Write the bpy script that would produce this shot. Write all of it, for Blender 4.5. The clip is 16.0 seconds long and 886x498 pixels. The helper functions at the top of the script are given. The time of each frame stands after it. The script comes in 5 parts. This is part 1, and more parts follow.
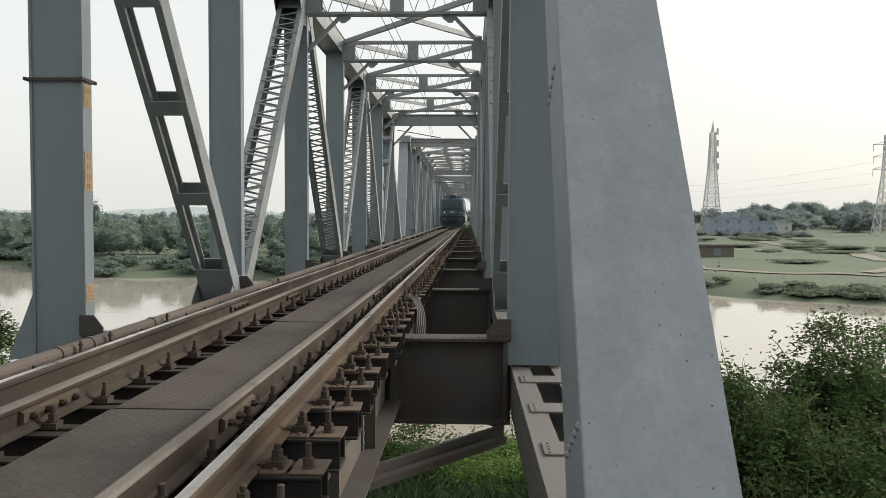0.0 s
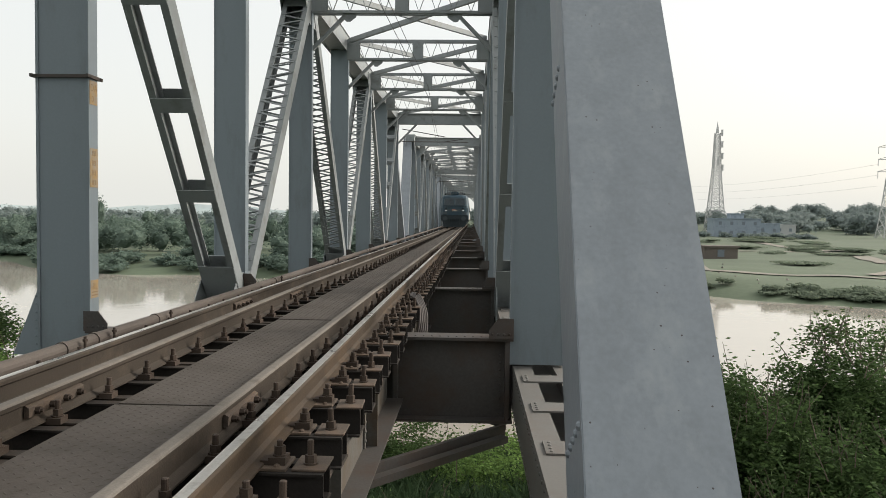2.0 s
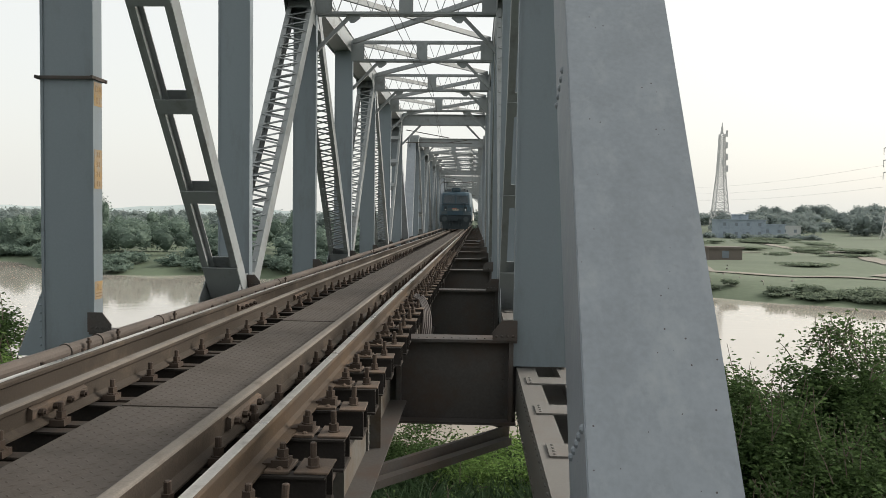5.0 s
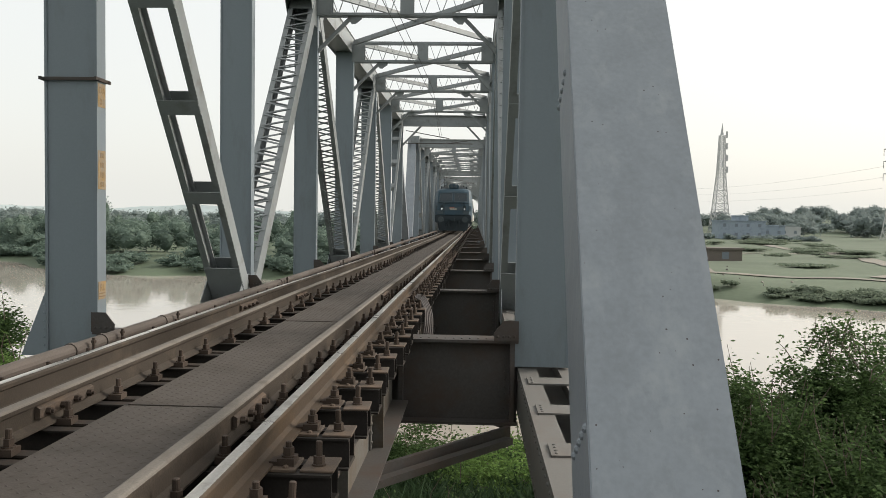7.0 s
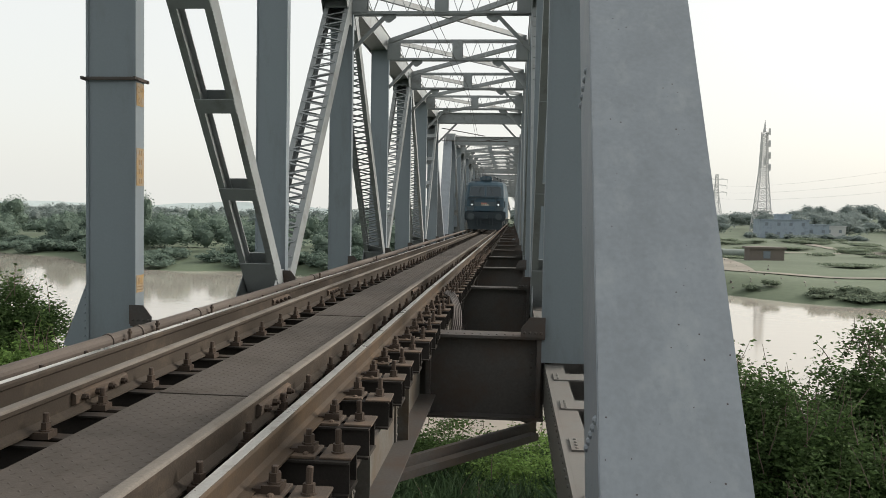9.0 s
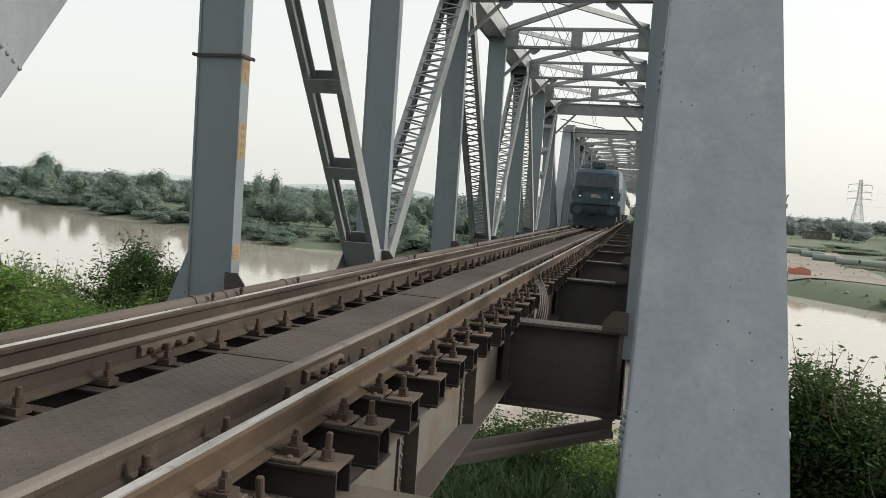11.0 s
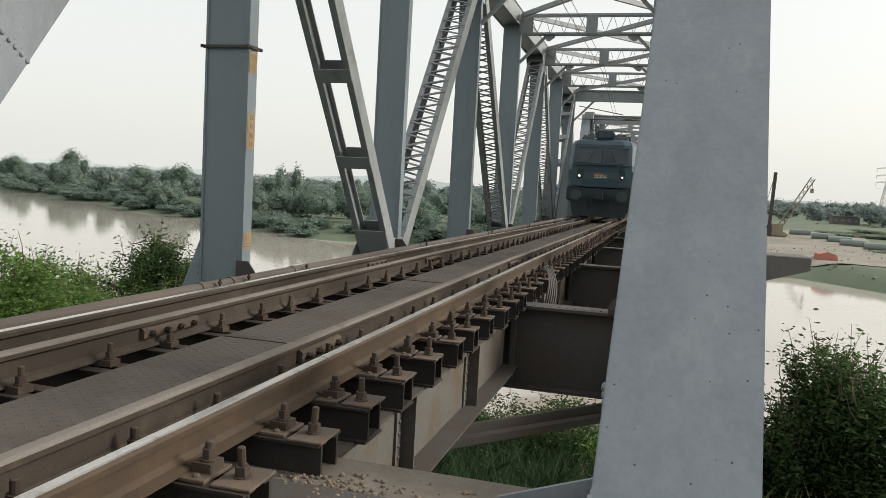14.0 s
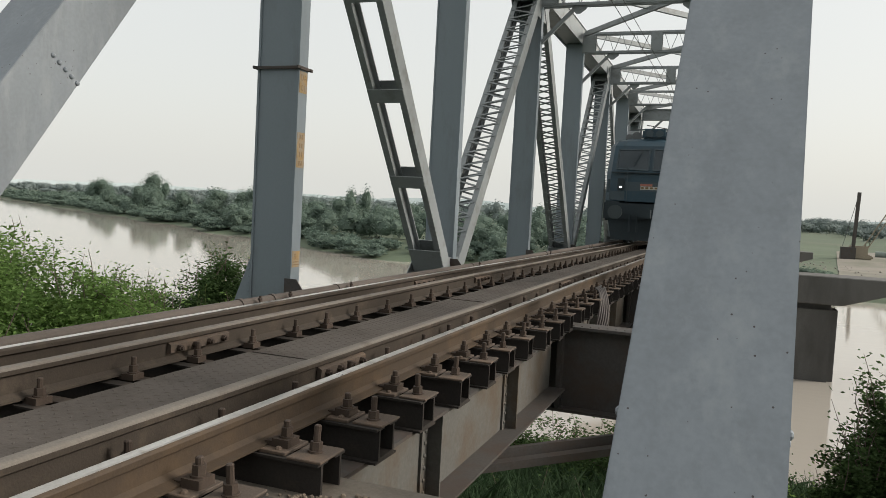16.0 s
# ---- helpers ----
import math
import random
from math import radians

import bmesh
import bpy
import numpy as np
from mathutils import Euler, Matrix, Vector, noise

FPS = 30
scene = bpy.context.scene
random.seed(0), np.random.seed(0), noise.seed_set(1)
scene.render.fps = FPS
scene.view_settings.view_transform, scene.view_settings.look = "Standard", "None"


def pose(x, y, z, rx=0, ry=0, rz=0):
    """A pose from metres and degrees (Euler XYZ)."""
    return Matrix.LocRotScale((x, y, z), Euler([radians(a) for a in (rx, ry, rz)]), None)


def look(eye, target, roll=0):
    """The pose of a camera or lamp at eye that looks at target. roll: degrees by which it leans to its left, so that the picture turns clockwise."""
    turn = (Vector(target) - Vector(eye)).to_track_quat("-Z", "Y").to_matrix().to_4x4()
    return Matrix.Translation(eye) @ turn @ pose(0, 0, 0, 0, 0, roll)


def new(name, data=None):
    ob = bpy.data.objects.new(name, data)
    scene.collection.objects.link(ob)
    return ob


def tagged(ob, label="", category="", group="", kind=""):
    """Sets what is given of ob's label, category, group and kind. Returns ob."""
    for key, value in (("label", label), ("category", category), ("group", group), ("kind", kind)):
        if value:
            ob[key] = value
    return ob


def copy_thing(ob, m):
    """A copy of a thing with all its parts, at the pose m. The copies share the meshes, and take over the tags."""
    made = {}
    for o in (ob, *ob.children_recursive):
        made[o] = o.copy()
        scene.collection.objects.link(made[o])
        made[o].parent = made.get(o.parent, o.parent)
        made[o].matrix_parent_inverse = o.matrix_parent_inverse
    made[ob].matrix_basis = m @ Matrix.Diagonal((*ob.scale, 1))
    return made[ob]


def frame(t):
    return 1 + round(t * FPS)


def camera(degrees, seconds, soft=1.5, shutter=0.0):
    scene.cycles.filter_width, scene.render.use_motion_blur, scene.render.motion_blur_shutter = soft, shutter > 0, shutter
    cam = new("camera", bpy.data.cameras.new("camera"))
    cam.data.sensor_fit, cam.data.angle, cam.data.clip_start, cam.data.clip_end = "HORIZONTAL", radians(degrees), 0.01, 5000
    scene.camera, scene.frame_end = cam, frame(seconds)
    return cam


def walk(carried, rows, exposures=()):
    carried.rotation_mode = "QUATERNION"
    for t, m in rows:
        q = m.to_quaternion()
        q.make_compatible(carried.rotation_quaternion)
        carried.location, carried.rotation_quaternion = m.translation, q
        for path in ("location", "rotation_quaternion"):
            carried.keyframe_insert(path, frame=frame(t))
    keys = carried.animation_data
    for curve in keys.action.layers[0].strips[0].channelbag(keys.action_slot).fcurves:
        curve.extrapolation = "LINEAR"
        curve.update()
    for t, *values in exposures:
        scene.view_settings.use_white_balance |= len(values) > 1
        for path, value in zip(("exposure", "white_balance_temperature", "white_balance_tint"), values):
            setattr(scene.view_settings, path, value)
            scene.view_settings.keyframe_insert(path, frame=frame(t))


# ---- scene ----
cam = camera(60.2, 16.0, soft=0.85)
PATH = [
    (0, (1.887, -3.916, 0.98), (1.821, -1.919, 0.897), 0.3),
    (1.5, (1.889, -3.933, 0.981), (1.818, -1.936, 0.896), 0.7),
    (3, (1.886, -3.937, 0.982), (1.804, -1.94, 0.896), 0.8),
    (4, (1.893, -3.927, 0.985), (1.808, -1.931, 0.9), 0.8),
    (6.5, (1.884, -3.954, 0.993), (1.799, -1.958, 0.911), 0.8),
    (7.5, (1.864, -3.981, 0.992), (1.778, -1.985, 0.91), 1.0),
    (8, (1.865, -3.976, 0.983), (1.775, -1.98, 0.899), 1.0),
    (8.5, (1.894, -3.992, 0.986), (1.785, -1.997, 0.898), 0.9),
    (9, (1.975, -4.057, 0.986), (1.795, -2.067, 0.896), 1.1),
    (9.5, (2.081, -4.021, 0.954), (1.823, -2.039, 0.868), 2.4),
    (10, (2.192, -3.974, 0.942), (1.84, -2.008, 0.85), 3.6),
    (12.5, (2.365, -3.932, 0.924), (1.83, -2.012, 0.755), 3.3),
    (13, (2.385, -3.941, 0.921), (1.85, -2.021, 0.754), 3.3),
    (13.5, (2.443, -3.974, 0.917), (1.91, -2.053, 0.756), 3.2),
    (14, (2.515, -3.965, 0.9), (1.983, -2.044, 0.742), 3.2),
    (14.5, (2.575, -3.944, 0.896), (2.034, -2.025, 0.744), 3.1),
    (15, (2.607, -3.845, 0.91), (2.056, -1.927, 0.77), 2.8),
    (15.5, (2.63, -3.809, 0.883), (2.023, -1.908, 0.755), 2.9),
    (16, (2.734, -3.773, 0.875), (2.027, -1.905, 0.763), 3.1),
]
walk(cam, [(t, look(eye, target, roll)) for t, eye, target, roll in PATH], exposures=((0, 0.23), (8, 0.27), (10, 0.22), (12.5, 0.31), (13.0, 0.26), (13.5, 0.22), (14.5, 0.22), (15, 0.17), (16, 0.06)))

# ---- world, sun ----
scene.view_settings.exposure = 0.0
world = bpy.data.worlds.new("world")
scene.world = world
world.use_nodes = True
wn = world.node_tree.nodes
wl = world.node_tree.links
sky = wn.new("ShaderNodeTexSky")
sky.sky_type = "NISHITA"
sky.sun_disc = False
sky.sun_elevation = radians(30)
sky.sun_rotation = radians(68)
sky.dust_density = 6.0
sky.air_density = 1.0
veil = wn.new("ShaderNodeMix")
veil.data_type = "RGBA"
veil.inputs[0].default_value = 0.57
veil.inputs[7].default_value = (11.85, 11.9, 11.25, 1)
wl.new(sky.outputs[0], veil.inputs[6])
bg = wn["Background"]
wl.new(veil.outputs[2], bg.inputs[0])
bg.inputs[1].default_value = 0.1

sun = new("sun", bpy.data.lights.new("sun", "SUN"))
sun.data.energy = 3.3
sun.data.angle = radians(20)
sun.data.color = (1.0, 0.95, 0.88)
sun.matrix_world = look((30, 12, 18.7), (0, 0, 0))


# ---- materials ----
def material(name, base, rough=0.6, metal=0.0, var=0.25, scale=3.0, stain=None, stain_amount=0.0,
             stain_scale=1.2, grain=60.0, bump=0.15, streak=False, spec=0.5, per_object=0.0, island=0.0, specks=0.0, fine_mix=0.25):
    """A surface with a base colour, broad and fine variation, stains and a fine relief."""
    m = bpy.data.materials.new(name)
    m.use_nodes = True
    n, l = m.node_tree.nodes, m.node_tree.links
    b = n["Principled BSDF"]
    b.inputs["Metallic"].default_value = metal
    b.inputs["Specular IOR Level"].default_value = spec
    tc = n.new("ShaderNodeTexCoord")
    mp = n.new("ShaderNodeMapping")
    l.new(tc.outputs["Object"], mp.inputs[0])
    if streak:
        mp.inputs["Scale"].default_value = (1, 1, 0.3)
    big = n.new("ShaderNodeTexNoise")
    big.inputs["Scale"].default_value = scale
    big.inputs["Detail"].default_value = 6
    big.inputs["Roughness"].default_value = 0.62
    l.new(mp.outputs[0], big.inputs[0])
    fine = n.new("ShaderNodeTexNoise")
    fine.inputs["Scale"].default_value = grain
    fine.inputs["Detail"].default_value = 4
    l.new(tc.outputs["Object"], fine.inputs[0])
    mix = n.new("ShaderNodeMix")
    mix.data_type = "RGBA"
    mix.inputs[6].default_value = (*[c * (1 - var) for c in base], 1)
    mix.inputs[7].default_value = (*[min(1, c * (1 + var)) for c in base], 1)
    l.new(big.outputs[0], mix.inputs[0])
    col = mix.outputs[2]
    mul = n.new("ShaderNodeMix")
    mul.data_type, mul.blend_type = "RGBA", "OVERLAY"
    mul.inputs[0].default_value = fine_mix
    l.new(col, mul.inputs[6])
    l.new(fine.outputs[0], mul.inputs[7])
    col = mul.outputs[2]
    if stain:
        st = n.new("ShaderNodeTexNoise")
        st.inputs["Scale"].default_value = stain_scale
        st.inputs["Detail"].default_value = 8
        st.inputs["Roughness"].default_value = 0.7
        l.new(mp.outputs[0], st.inputs[0])
        rp = n.new("ShaderNodeValToRGB")
        rp.color_ramp.elements[0].position = 0.62 - stain_amount * 0.35
        rp.color_ramp.elements[1].position = 0.80 - stain_amount * 0.25
        l.new(st.outputs[0], rp.inputs[0])
        sm = n.new("ShaderNodeMix")
        sm.data_type = "RGBA"
        sm.inputs[7].default_value = (*stain, 1)
        l.new(rp.outputs[0], sm.inputs[0])
        l.new(col, sm.inputs[6])
        col = sm.outputs[2]
    if specks:
        vo = n.new("ShaderNodeTexVoronoi")
        vo.inputs["Scale"].default_value = specks
        l.new(tc.outputs["Object"], vo.inputs["Vector"])
        less = n.new("ShaderNodeMath")
        less.operation = "LESS_THAN"
        less.inputs[1].default_value = 0.085
        l.new(vo.outputs["Distance"], less.inputs[0])
        gate = n.new("ShaderNodeMath")
        gate.operation = "MULTIPLY"
        l.new(less.outputs[0], gate.inputs[0])
        thr = n.new("ShaderNodeMath")
        thr.operation = "GREATER_THAN"
        thr.inputs[1].default_value = 0.53
        l.new(big.outputs[0], thr.inputs[0])
        l.new(thr.outputs[0], gate.inputs[1])
        sp_ = n.new("ShaderNodeMix")
        sp_.data_type = "RGBA"
        sp_.inputs[7].default_value = (0.05, 0.045, 0.045, 1)
        l.new(gate.outputs[0], sp_.inputs[0])
        l.new(col, sp_.inputs[6])
        col = sp_.outputs[2]
    if per_object or island:
        rnd = n.new("ShaderNodeObjectInfo").outputs["Random"] if per_object else n.new("ShaderNodeNewGeometry").outputs["Random Per Island"]
        amount = per_object or island
        mr = n.new("ShaderNodeMapRange")
        mr.inputs["To Min"].default_value = 1 - amount
        mr.inputs["To Max"].default_value = 1 + amount
        l.new(rnd, mr.inputs["Value"])
        hs = n.new("ShaderNodeHueSaturation")
        l.new(mr.outputs[0], hs.inputs["Value"])
        l.new(col, hs.inputs["Color"])
        col = hs.outputs[0]
    l.new(col, b.inputs["Base Color"])
    rr = n.new("ShaderNodeMapRange")
    rr.inputs["To Min"].default_value = max(0.02, rough - 0.12)
    rr.inputs["To Max"].default_value = min(1, rough + 0.12)
    l.new(big.outputs[0], rr.inputs["Value"])
    l.new(rr.outputs[0], b.inputs["Roughness"])
    if bump:
        bp = n.new("ShaderNodeBump")
        bp.inputs["Strength"].default_value = bump
        bp.inputs["Distance"].default_value = 0.004
        l.new(fine.outputs[0], bp.inputs["Height"])
        l.new(bp.outputs[0], b.inputs["Normal"])
    return m


PAINT = material("aged_silver_grey_paint", (0.235, 0.255, 0.26), 0.55, 0.15, 0.12, 1.6, (0.15, 0.15, 0.145), 0.3, 2.5, 40, 0.06, fine_mix=0.08)
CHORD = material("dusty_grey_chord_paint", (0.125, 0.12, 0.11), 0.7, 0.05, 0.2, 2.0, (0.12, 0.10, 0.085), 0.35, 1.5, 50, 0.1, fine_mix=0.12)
PAINT_POST = material("weathered_grey_paint", (0.19, 0.213, 0.235), 0.5, 0.15, 0.26, 4.2, (0.24, 0.265, 0.283), 0.30, 5.5, 34, 0.06, specks=19.0, fine_mix=0.14, streak=True)
HANGER = material("plain_blue_grey_paint", (0.185, 0.22, 0.245), 0.5, 0.15, 0.10, 1.2, (0.13, 0.145, 0.155), 0.3, 0.8, 40, 0.04, streak=True, fine_mix=0.06)
# base darker than the other paints; shade below the deck is in it
PAINT_DARK = material("shade_darkened_grey_paint", (0.074, 0.069, 0.065), 0.65, 0.05, 0.25, 1.4, (0.075, 0.055, 0.045), 0.45, 1.8, 40, 0.12, spec=0.2)
STRINGER = material("grey_paint_with_rust_wash", (0.112, 0.109, 0.10), 0.65, 0.0, 0.2, 1.2, (0.088, 0.06, 0.036), 0.48, 1.1, 40, 0.12, spec=0.2)
RUST = material("brown_rusted_steel", (0.086, 0.068, 0.055), 0.75, 0.1, 0.3, 5.0, (0.15, 0.105, 0.075), 0.35, 3.0, 120, 0.35, spec=0.2)
RAIL_BROWN = material("rusted_rail_steel", (0.048, 0.039, 0.031), 0.7, 0.1, 0.25, 3.0, (0.10, 0.078, 0.058), 0.28, 2.0, 100, 0.3, spec=0.2)
RAIL_TAN = material("tan_rusted_rail_side", (0.052, 0.037, 0.025), 0.65, 0.1, 0.3, 2.0, (0.092, 0.06, 0.034), 0.42, 1.6, 90, 0.25, fine_mix=0.15, spec=0.3)
# pale from dust, with the light on the rail top put into the colour
RAIL_TOP = material("dusty_lit_guard_rail_top", (0.15, 0.135, 0.118), 0.8, 0.05, 0.25, 3.0, (0.09, 0.075, 0.062), 0.35, 3.0, 90, 0.25, spec=0.2)
RAIL_BRIGHT = material("worn_bright_rail_head", (0.56, 0.53, 0.49), 0.3, 0.9, 0.2, 4.0, (0.24, 0.19, 0.15), 0.22, 6.0, 90, 0.06)
# near-black base stands in for shade under and between the sleepers
SLEEPER = material("shade_darkened_steel_sleeper", (0.032, 0.028, 0.025), 0.75, 0.1, 0.3, 4.0, (0.07, 0.052, 0.038), 0.35, 3.0, 90, 0.3, per_object=0.15, spec=0.2)
BOLT = material("greasy_rusted_bolt", (0.066, 0.05, 0.04), 0.6, 0.3, 0.3, 12.0, None, 0, 1, 150, 0.3, per_object=0.2, spec=0.2)
PLATE = material("dusty_chequered_steel_plate", (0.08, 0.069, 0.06), 0.75, 0.05, 0.35, 1.5, (0.05, 0.042, 0.035), 0.55, 1.6, 80, 0.4, spec=0.2)
PIPE = material("dull_grey_pipe", (0.098, 0.083, 0.072), 0.7, 0.0, 0.2, 3.0, (0.10, 0.08, 0.07), 0.3, 2.0, 60, 0.2, spec=0.2)
YELLOW = material("faded_yellow_paint", (0.31, 0.205, 0.085), 0.8, 0, 0.25, 14, (0.25, 0.23, 0.2), 0.6, 9, 60, 0.1)
INK = material("dark_lettering_paint", (0.20, 0.13, 0.06), 0.7, 0, 0.2, 20, None, 0, 1, 60, 0.0)
CONCRETE = material("grey_weathered_concrete", (0.10, 0.098, 0.094), 0.9, 0, 0.18, 0.5, (0.06, 0.058, 0.055), 0.45, 0.35, 30, 0.3, streak=True)


# ---- mesh helpers ----
def part(name, bm, mat, parent=None, label="", m=None):
    me = bpy.data.meshes.new(name)
    bm.to_mesh(me)
    bm.free()
    me.materials.append(mat)
    ob = new(name, me)
    if parent:
        ob.parent = parent
    if m is not None:
        ob.matrix_basis = m
    if label:
        tagged(ob, label)
    return ob


def shared(name, me, parent, m, label=""):
    ob = new(name, me)
    ob.parent = parent
    ob.matrix_basis = m
    if label:
        tagged(ob, label)
    return ob


def thing(name, label, category, group="", kind="", at=(0, 0, 0)):
    ob = new(name)
    ob.location = at
    return tagged(ob, label, category, group, kind)


def box(bm, x0, x1, y0, y1, z0, z1):
    v = [bm.verts.new(p) for p in ((x0, y0, z0), (x1, y0, z0), (x1, y1, z0), (x0, y1, z0),
                                   (x0, y0, z1), (x1, y0, z1), (x1, y1, z1), (x0, y1, z1))]
    for f in ((0, 3, 2, 1), (4, 5, 6, 7), (0, 1, 5, 4), (1, 2, 6, 5), (2, 3, 7, 6), (3, 0, 4, 7)):
        bm.faces.new([v[i] for i in f])
    return v


def bar(bm, a, b, w, d, side=(1, 0, 0)):
    """A box from a to b, w wide along side and d deep across it."""
    a, b, side = Vector(a), Vector(b), Vector(side)
    along = (b - a).normalized()
    side = (side - along * side.dot(along)).normalized()
    up = along.cross(side)
    v = []
    for p in (a, b):
        for i, j in ((-1, -1), (1, -1), (1, 1), (-1, 1)):
            v.append(bm.verts.new(p + side * (i * w / 2) + up * (j * d / 2)))
    for f in ((0, 3, 2, 1), (4, 5, 6, 7), (0, 1, 5, 4), (1, 2, 6, 5), (2, 3, 7, 6), (3, 0, 4, 7)):
        bm.faces.new([v[i] for i in f])
    bmesh.ops.recalc_face_normals(bm, faces=list({f for q in v for f in q.link_faces}))
    return v


def section(bm, outline, a, b, side=(1, 0, 0)):
    """A closed outline (u along side, w across) drawn out from a to b."""
    a, b, side = Vector(a), Vector(b), Vector(side)
    along = (b - a).normalized()
    side = (side - along * side.dot(along)).normalized()
    up = along.cross(side)
    ends = [[bm.verts.new(p + side * u + up * w) for u, w in outline] for p in (a, b)]
    k = len(outline)
    faces = [bm.faces.new(e) for e in ends]
    for i in range(k):
        faces.append(bm.faces.new((ends[0][i], ends[0][(i + 1) % k], ends[1][(i + 1) % k], ends[1][i])))
    bmesh.ops.recalc_face_normals(bm, faces=faces)


def lipped_box(half, depth, lip=0.03, proud=0.012):
    """Outline of a box member whose side plates stand a little proud of its wide plates."""
    d = depth / 2
    q = [(-half, -d), (-half + lip, -d), (-half + lip, -d + proud), (half - lip, -d + proud), (half - lip, -d), (half, -d)]
    return q + [(-u, -w) for u, w in q]


def prism(bm, outline, axis, lo, hi):
    """An outline in a plane, drawn out along axis ('x', 'y' or 'z') from lo to hi."""
    def at(p, h):
        u, w = p
        return {"x": (h, u, w), "y": (u, h, w), "z": (u, w, h)}[axis]
    a = [bm.verts.new(at(p, lo)) for p in outline]
    b = [bm.verts.new(at(p, hi)) for p in outline]
    faces = [bm.faces.new(a), bm.faces.new(b)]
    k = len(outline)
    for i in range(k):
        faces.append(bm.faces.new((a[i], a[(i + 1) % k], b[(i + 1) % k], b[i])))
    bmesh.ops.recalc_face_normals(bm, faces=faces)


def dome(bm, p, normal, r=0.018, segments=8):
    """A rivet head."""
    n = Vector(normal).normalized()
    q = n.to_track_quat("Z", "Y").to_matrix()
    rings = []
    for rad, h in ((1, 0), (0.85, 0.4), (0.45, 0.68)):
        rings.append([bm.verts.new(Vector(p) + q @ Vector((r * rad * math.cos(a), r * rad * math.sin(a), r * h)))
                      for a in [2 * math.pi * i / segments for i in range(segments)]])
    for lo, hi in zip(rings, rings[1:]):
        for i in range(segments):
            bm.faces.new((lo[i], lo[(i + 1) % segments], hi[(i + 1) % segments], hi[i]))
    bm.faces.new(rings[-1])


def cyl(bm, a, b, r, segments=12, r2=None):
    a, b = Vector(a), Vector(b)
    q = (b - a).to_track_quat("Z", "Y").to_matrix()
    r2 = r if r2 is None else r2
    ends = []
    for p, rad in ((a, r), (b, r2)):
        ends.append([bm.verts.new(p + q @ Vector((rad * math.cos(t), rad * math.sin(t), 0)))
                     for t in [2 * math.pi * i / segments for i in range(segments)]])
    for i in range(segments):
        bm.faces.new((ends[0][i], ends[0][(i + 1) % segments], ends[1][(i + 1) % segments], ends[1][i]))
    bm.faces.new(list(reversed(ends[0])))
    bm.faces.new(ends[1])


# ---- bridge ----
PANEL = 5.8
L0 = -1.35                 # first bearing
SPAN = 8 * PANEL + 1.2     # from one span's first bearing to the next one's
XI, XO = 2.36, 2.99        # inner and outer face of a truss
XC, XW = (XI + XO) / 2, XO - XI
CH0, CH1 = 6.52, 7.05      # top chord
BC0, BC1 = -1.14, -0.64    # bottom chord
FB0, FB1 = -1.26, -0.33    # cross girders
TOP = (CH0 + CH1) / 2


def node_y(i):
    return L0 + i * PANEL


def fall(y):
    """How far the line has sunk at y: each span falls gently towards its far end."""
    n = max(0, math.floor((y + 1.9) / SPAN))
    return n * 0.0045 * (SPAN - 8) + 0.0045 * max(0.0, y - n * SPAN - 6.1)


def settle(ob):
    for v in ob.data.vertices:
        v.co.z -= fall(v.co.y)
    return ob


def built_up(bm, a, b, half, depth, t=0.03, flange=0.09):
    """Two side plates with flanges, from a to b, at half to both sides of the truss's middle plane."""
    a, b = Vector(a), Vector(b)
    along = (b - a).normalized()
    up = along.cross(Vector((1, 0, 0)))
    for s in (-1, 1):
        off = Vector((s * (half - t / 2), 0, 0))
        bar(bm, a + off, b + off, t, depth)
        for e in (-1, 1):
            o2 = Vector((s * (half - flange / 2 - t), 0, 0)) + up * (e * (depth / 2 - 0.012))
            bar(bm, a + o2, b + o2, flange, 0.02)
    return along, up


def laced(bm, a, b, half, depth, step=0.19):
    along, up = built_up(bm, a, b, half, depth)
    a, b = Vector(a), Vector(b)
    length = (b - a).length
    k = int((length - 1.6) / step)
    for e in (-1, 1):
        o = up * (e * (depth / 2 + 0.008))
        for i in range(k):
            s = 0.8 + i * step
            sgn = 1 if i % 2 else -1
            p = a + along * s + o + Vector((sgn * (half - 0.04), 0, 0))
            q = a + along * (s + step * 0.86) + o - Vector((sgn * (half - 0.04), 0, 0))
            bar(bm, p, q, 0.042, 0.012, up.cross(q - p))
        for s0, s1 in ((0.3, 0.78), (length - 0.78, length - 0.3)):
            bar(bm, a + along * s0 + o, a + along * s1 + o, 2 * half - 0.01, 0.014)


def battened(bm, a, b, half, depth, gap=1.44, plate=0.24):
    along, up = built_up(bm, a, b, half, depth, 0.035, 0.075)
    a, b = Vector(a), Vector(b)
    length = (b - a).length
    for e in (-1, 1):
        o = up * (e * (depth / 2 + 0.008))
        for s0, s1 in ((0.1, 1.0), (length - 1.12, length - 0.1)):
            bar(bm, a + along * s0 + o, a + along * s1 + o, 2 * half - 0.01, 0.016)
        s = length - 2.54
        while s > 1.4:
            bar(bm, a + along * (s - plate) + o, a + along * s + o, 2 * half - 0.01, 0.016)
            s -= gap + plate


def post(bm, y, z0, z1, half, depth):
    """A box post: wide plates across, side plates a little proud."""
    section(bm, lipped_box(half, depth, 0.03, 0.014), (0, y, z0), (0, y, z1))


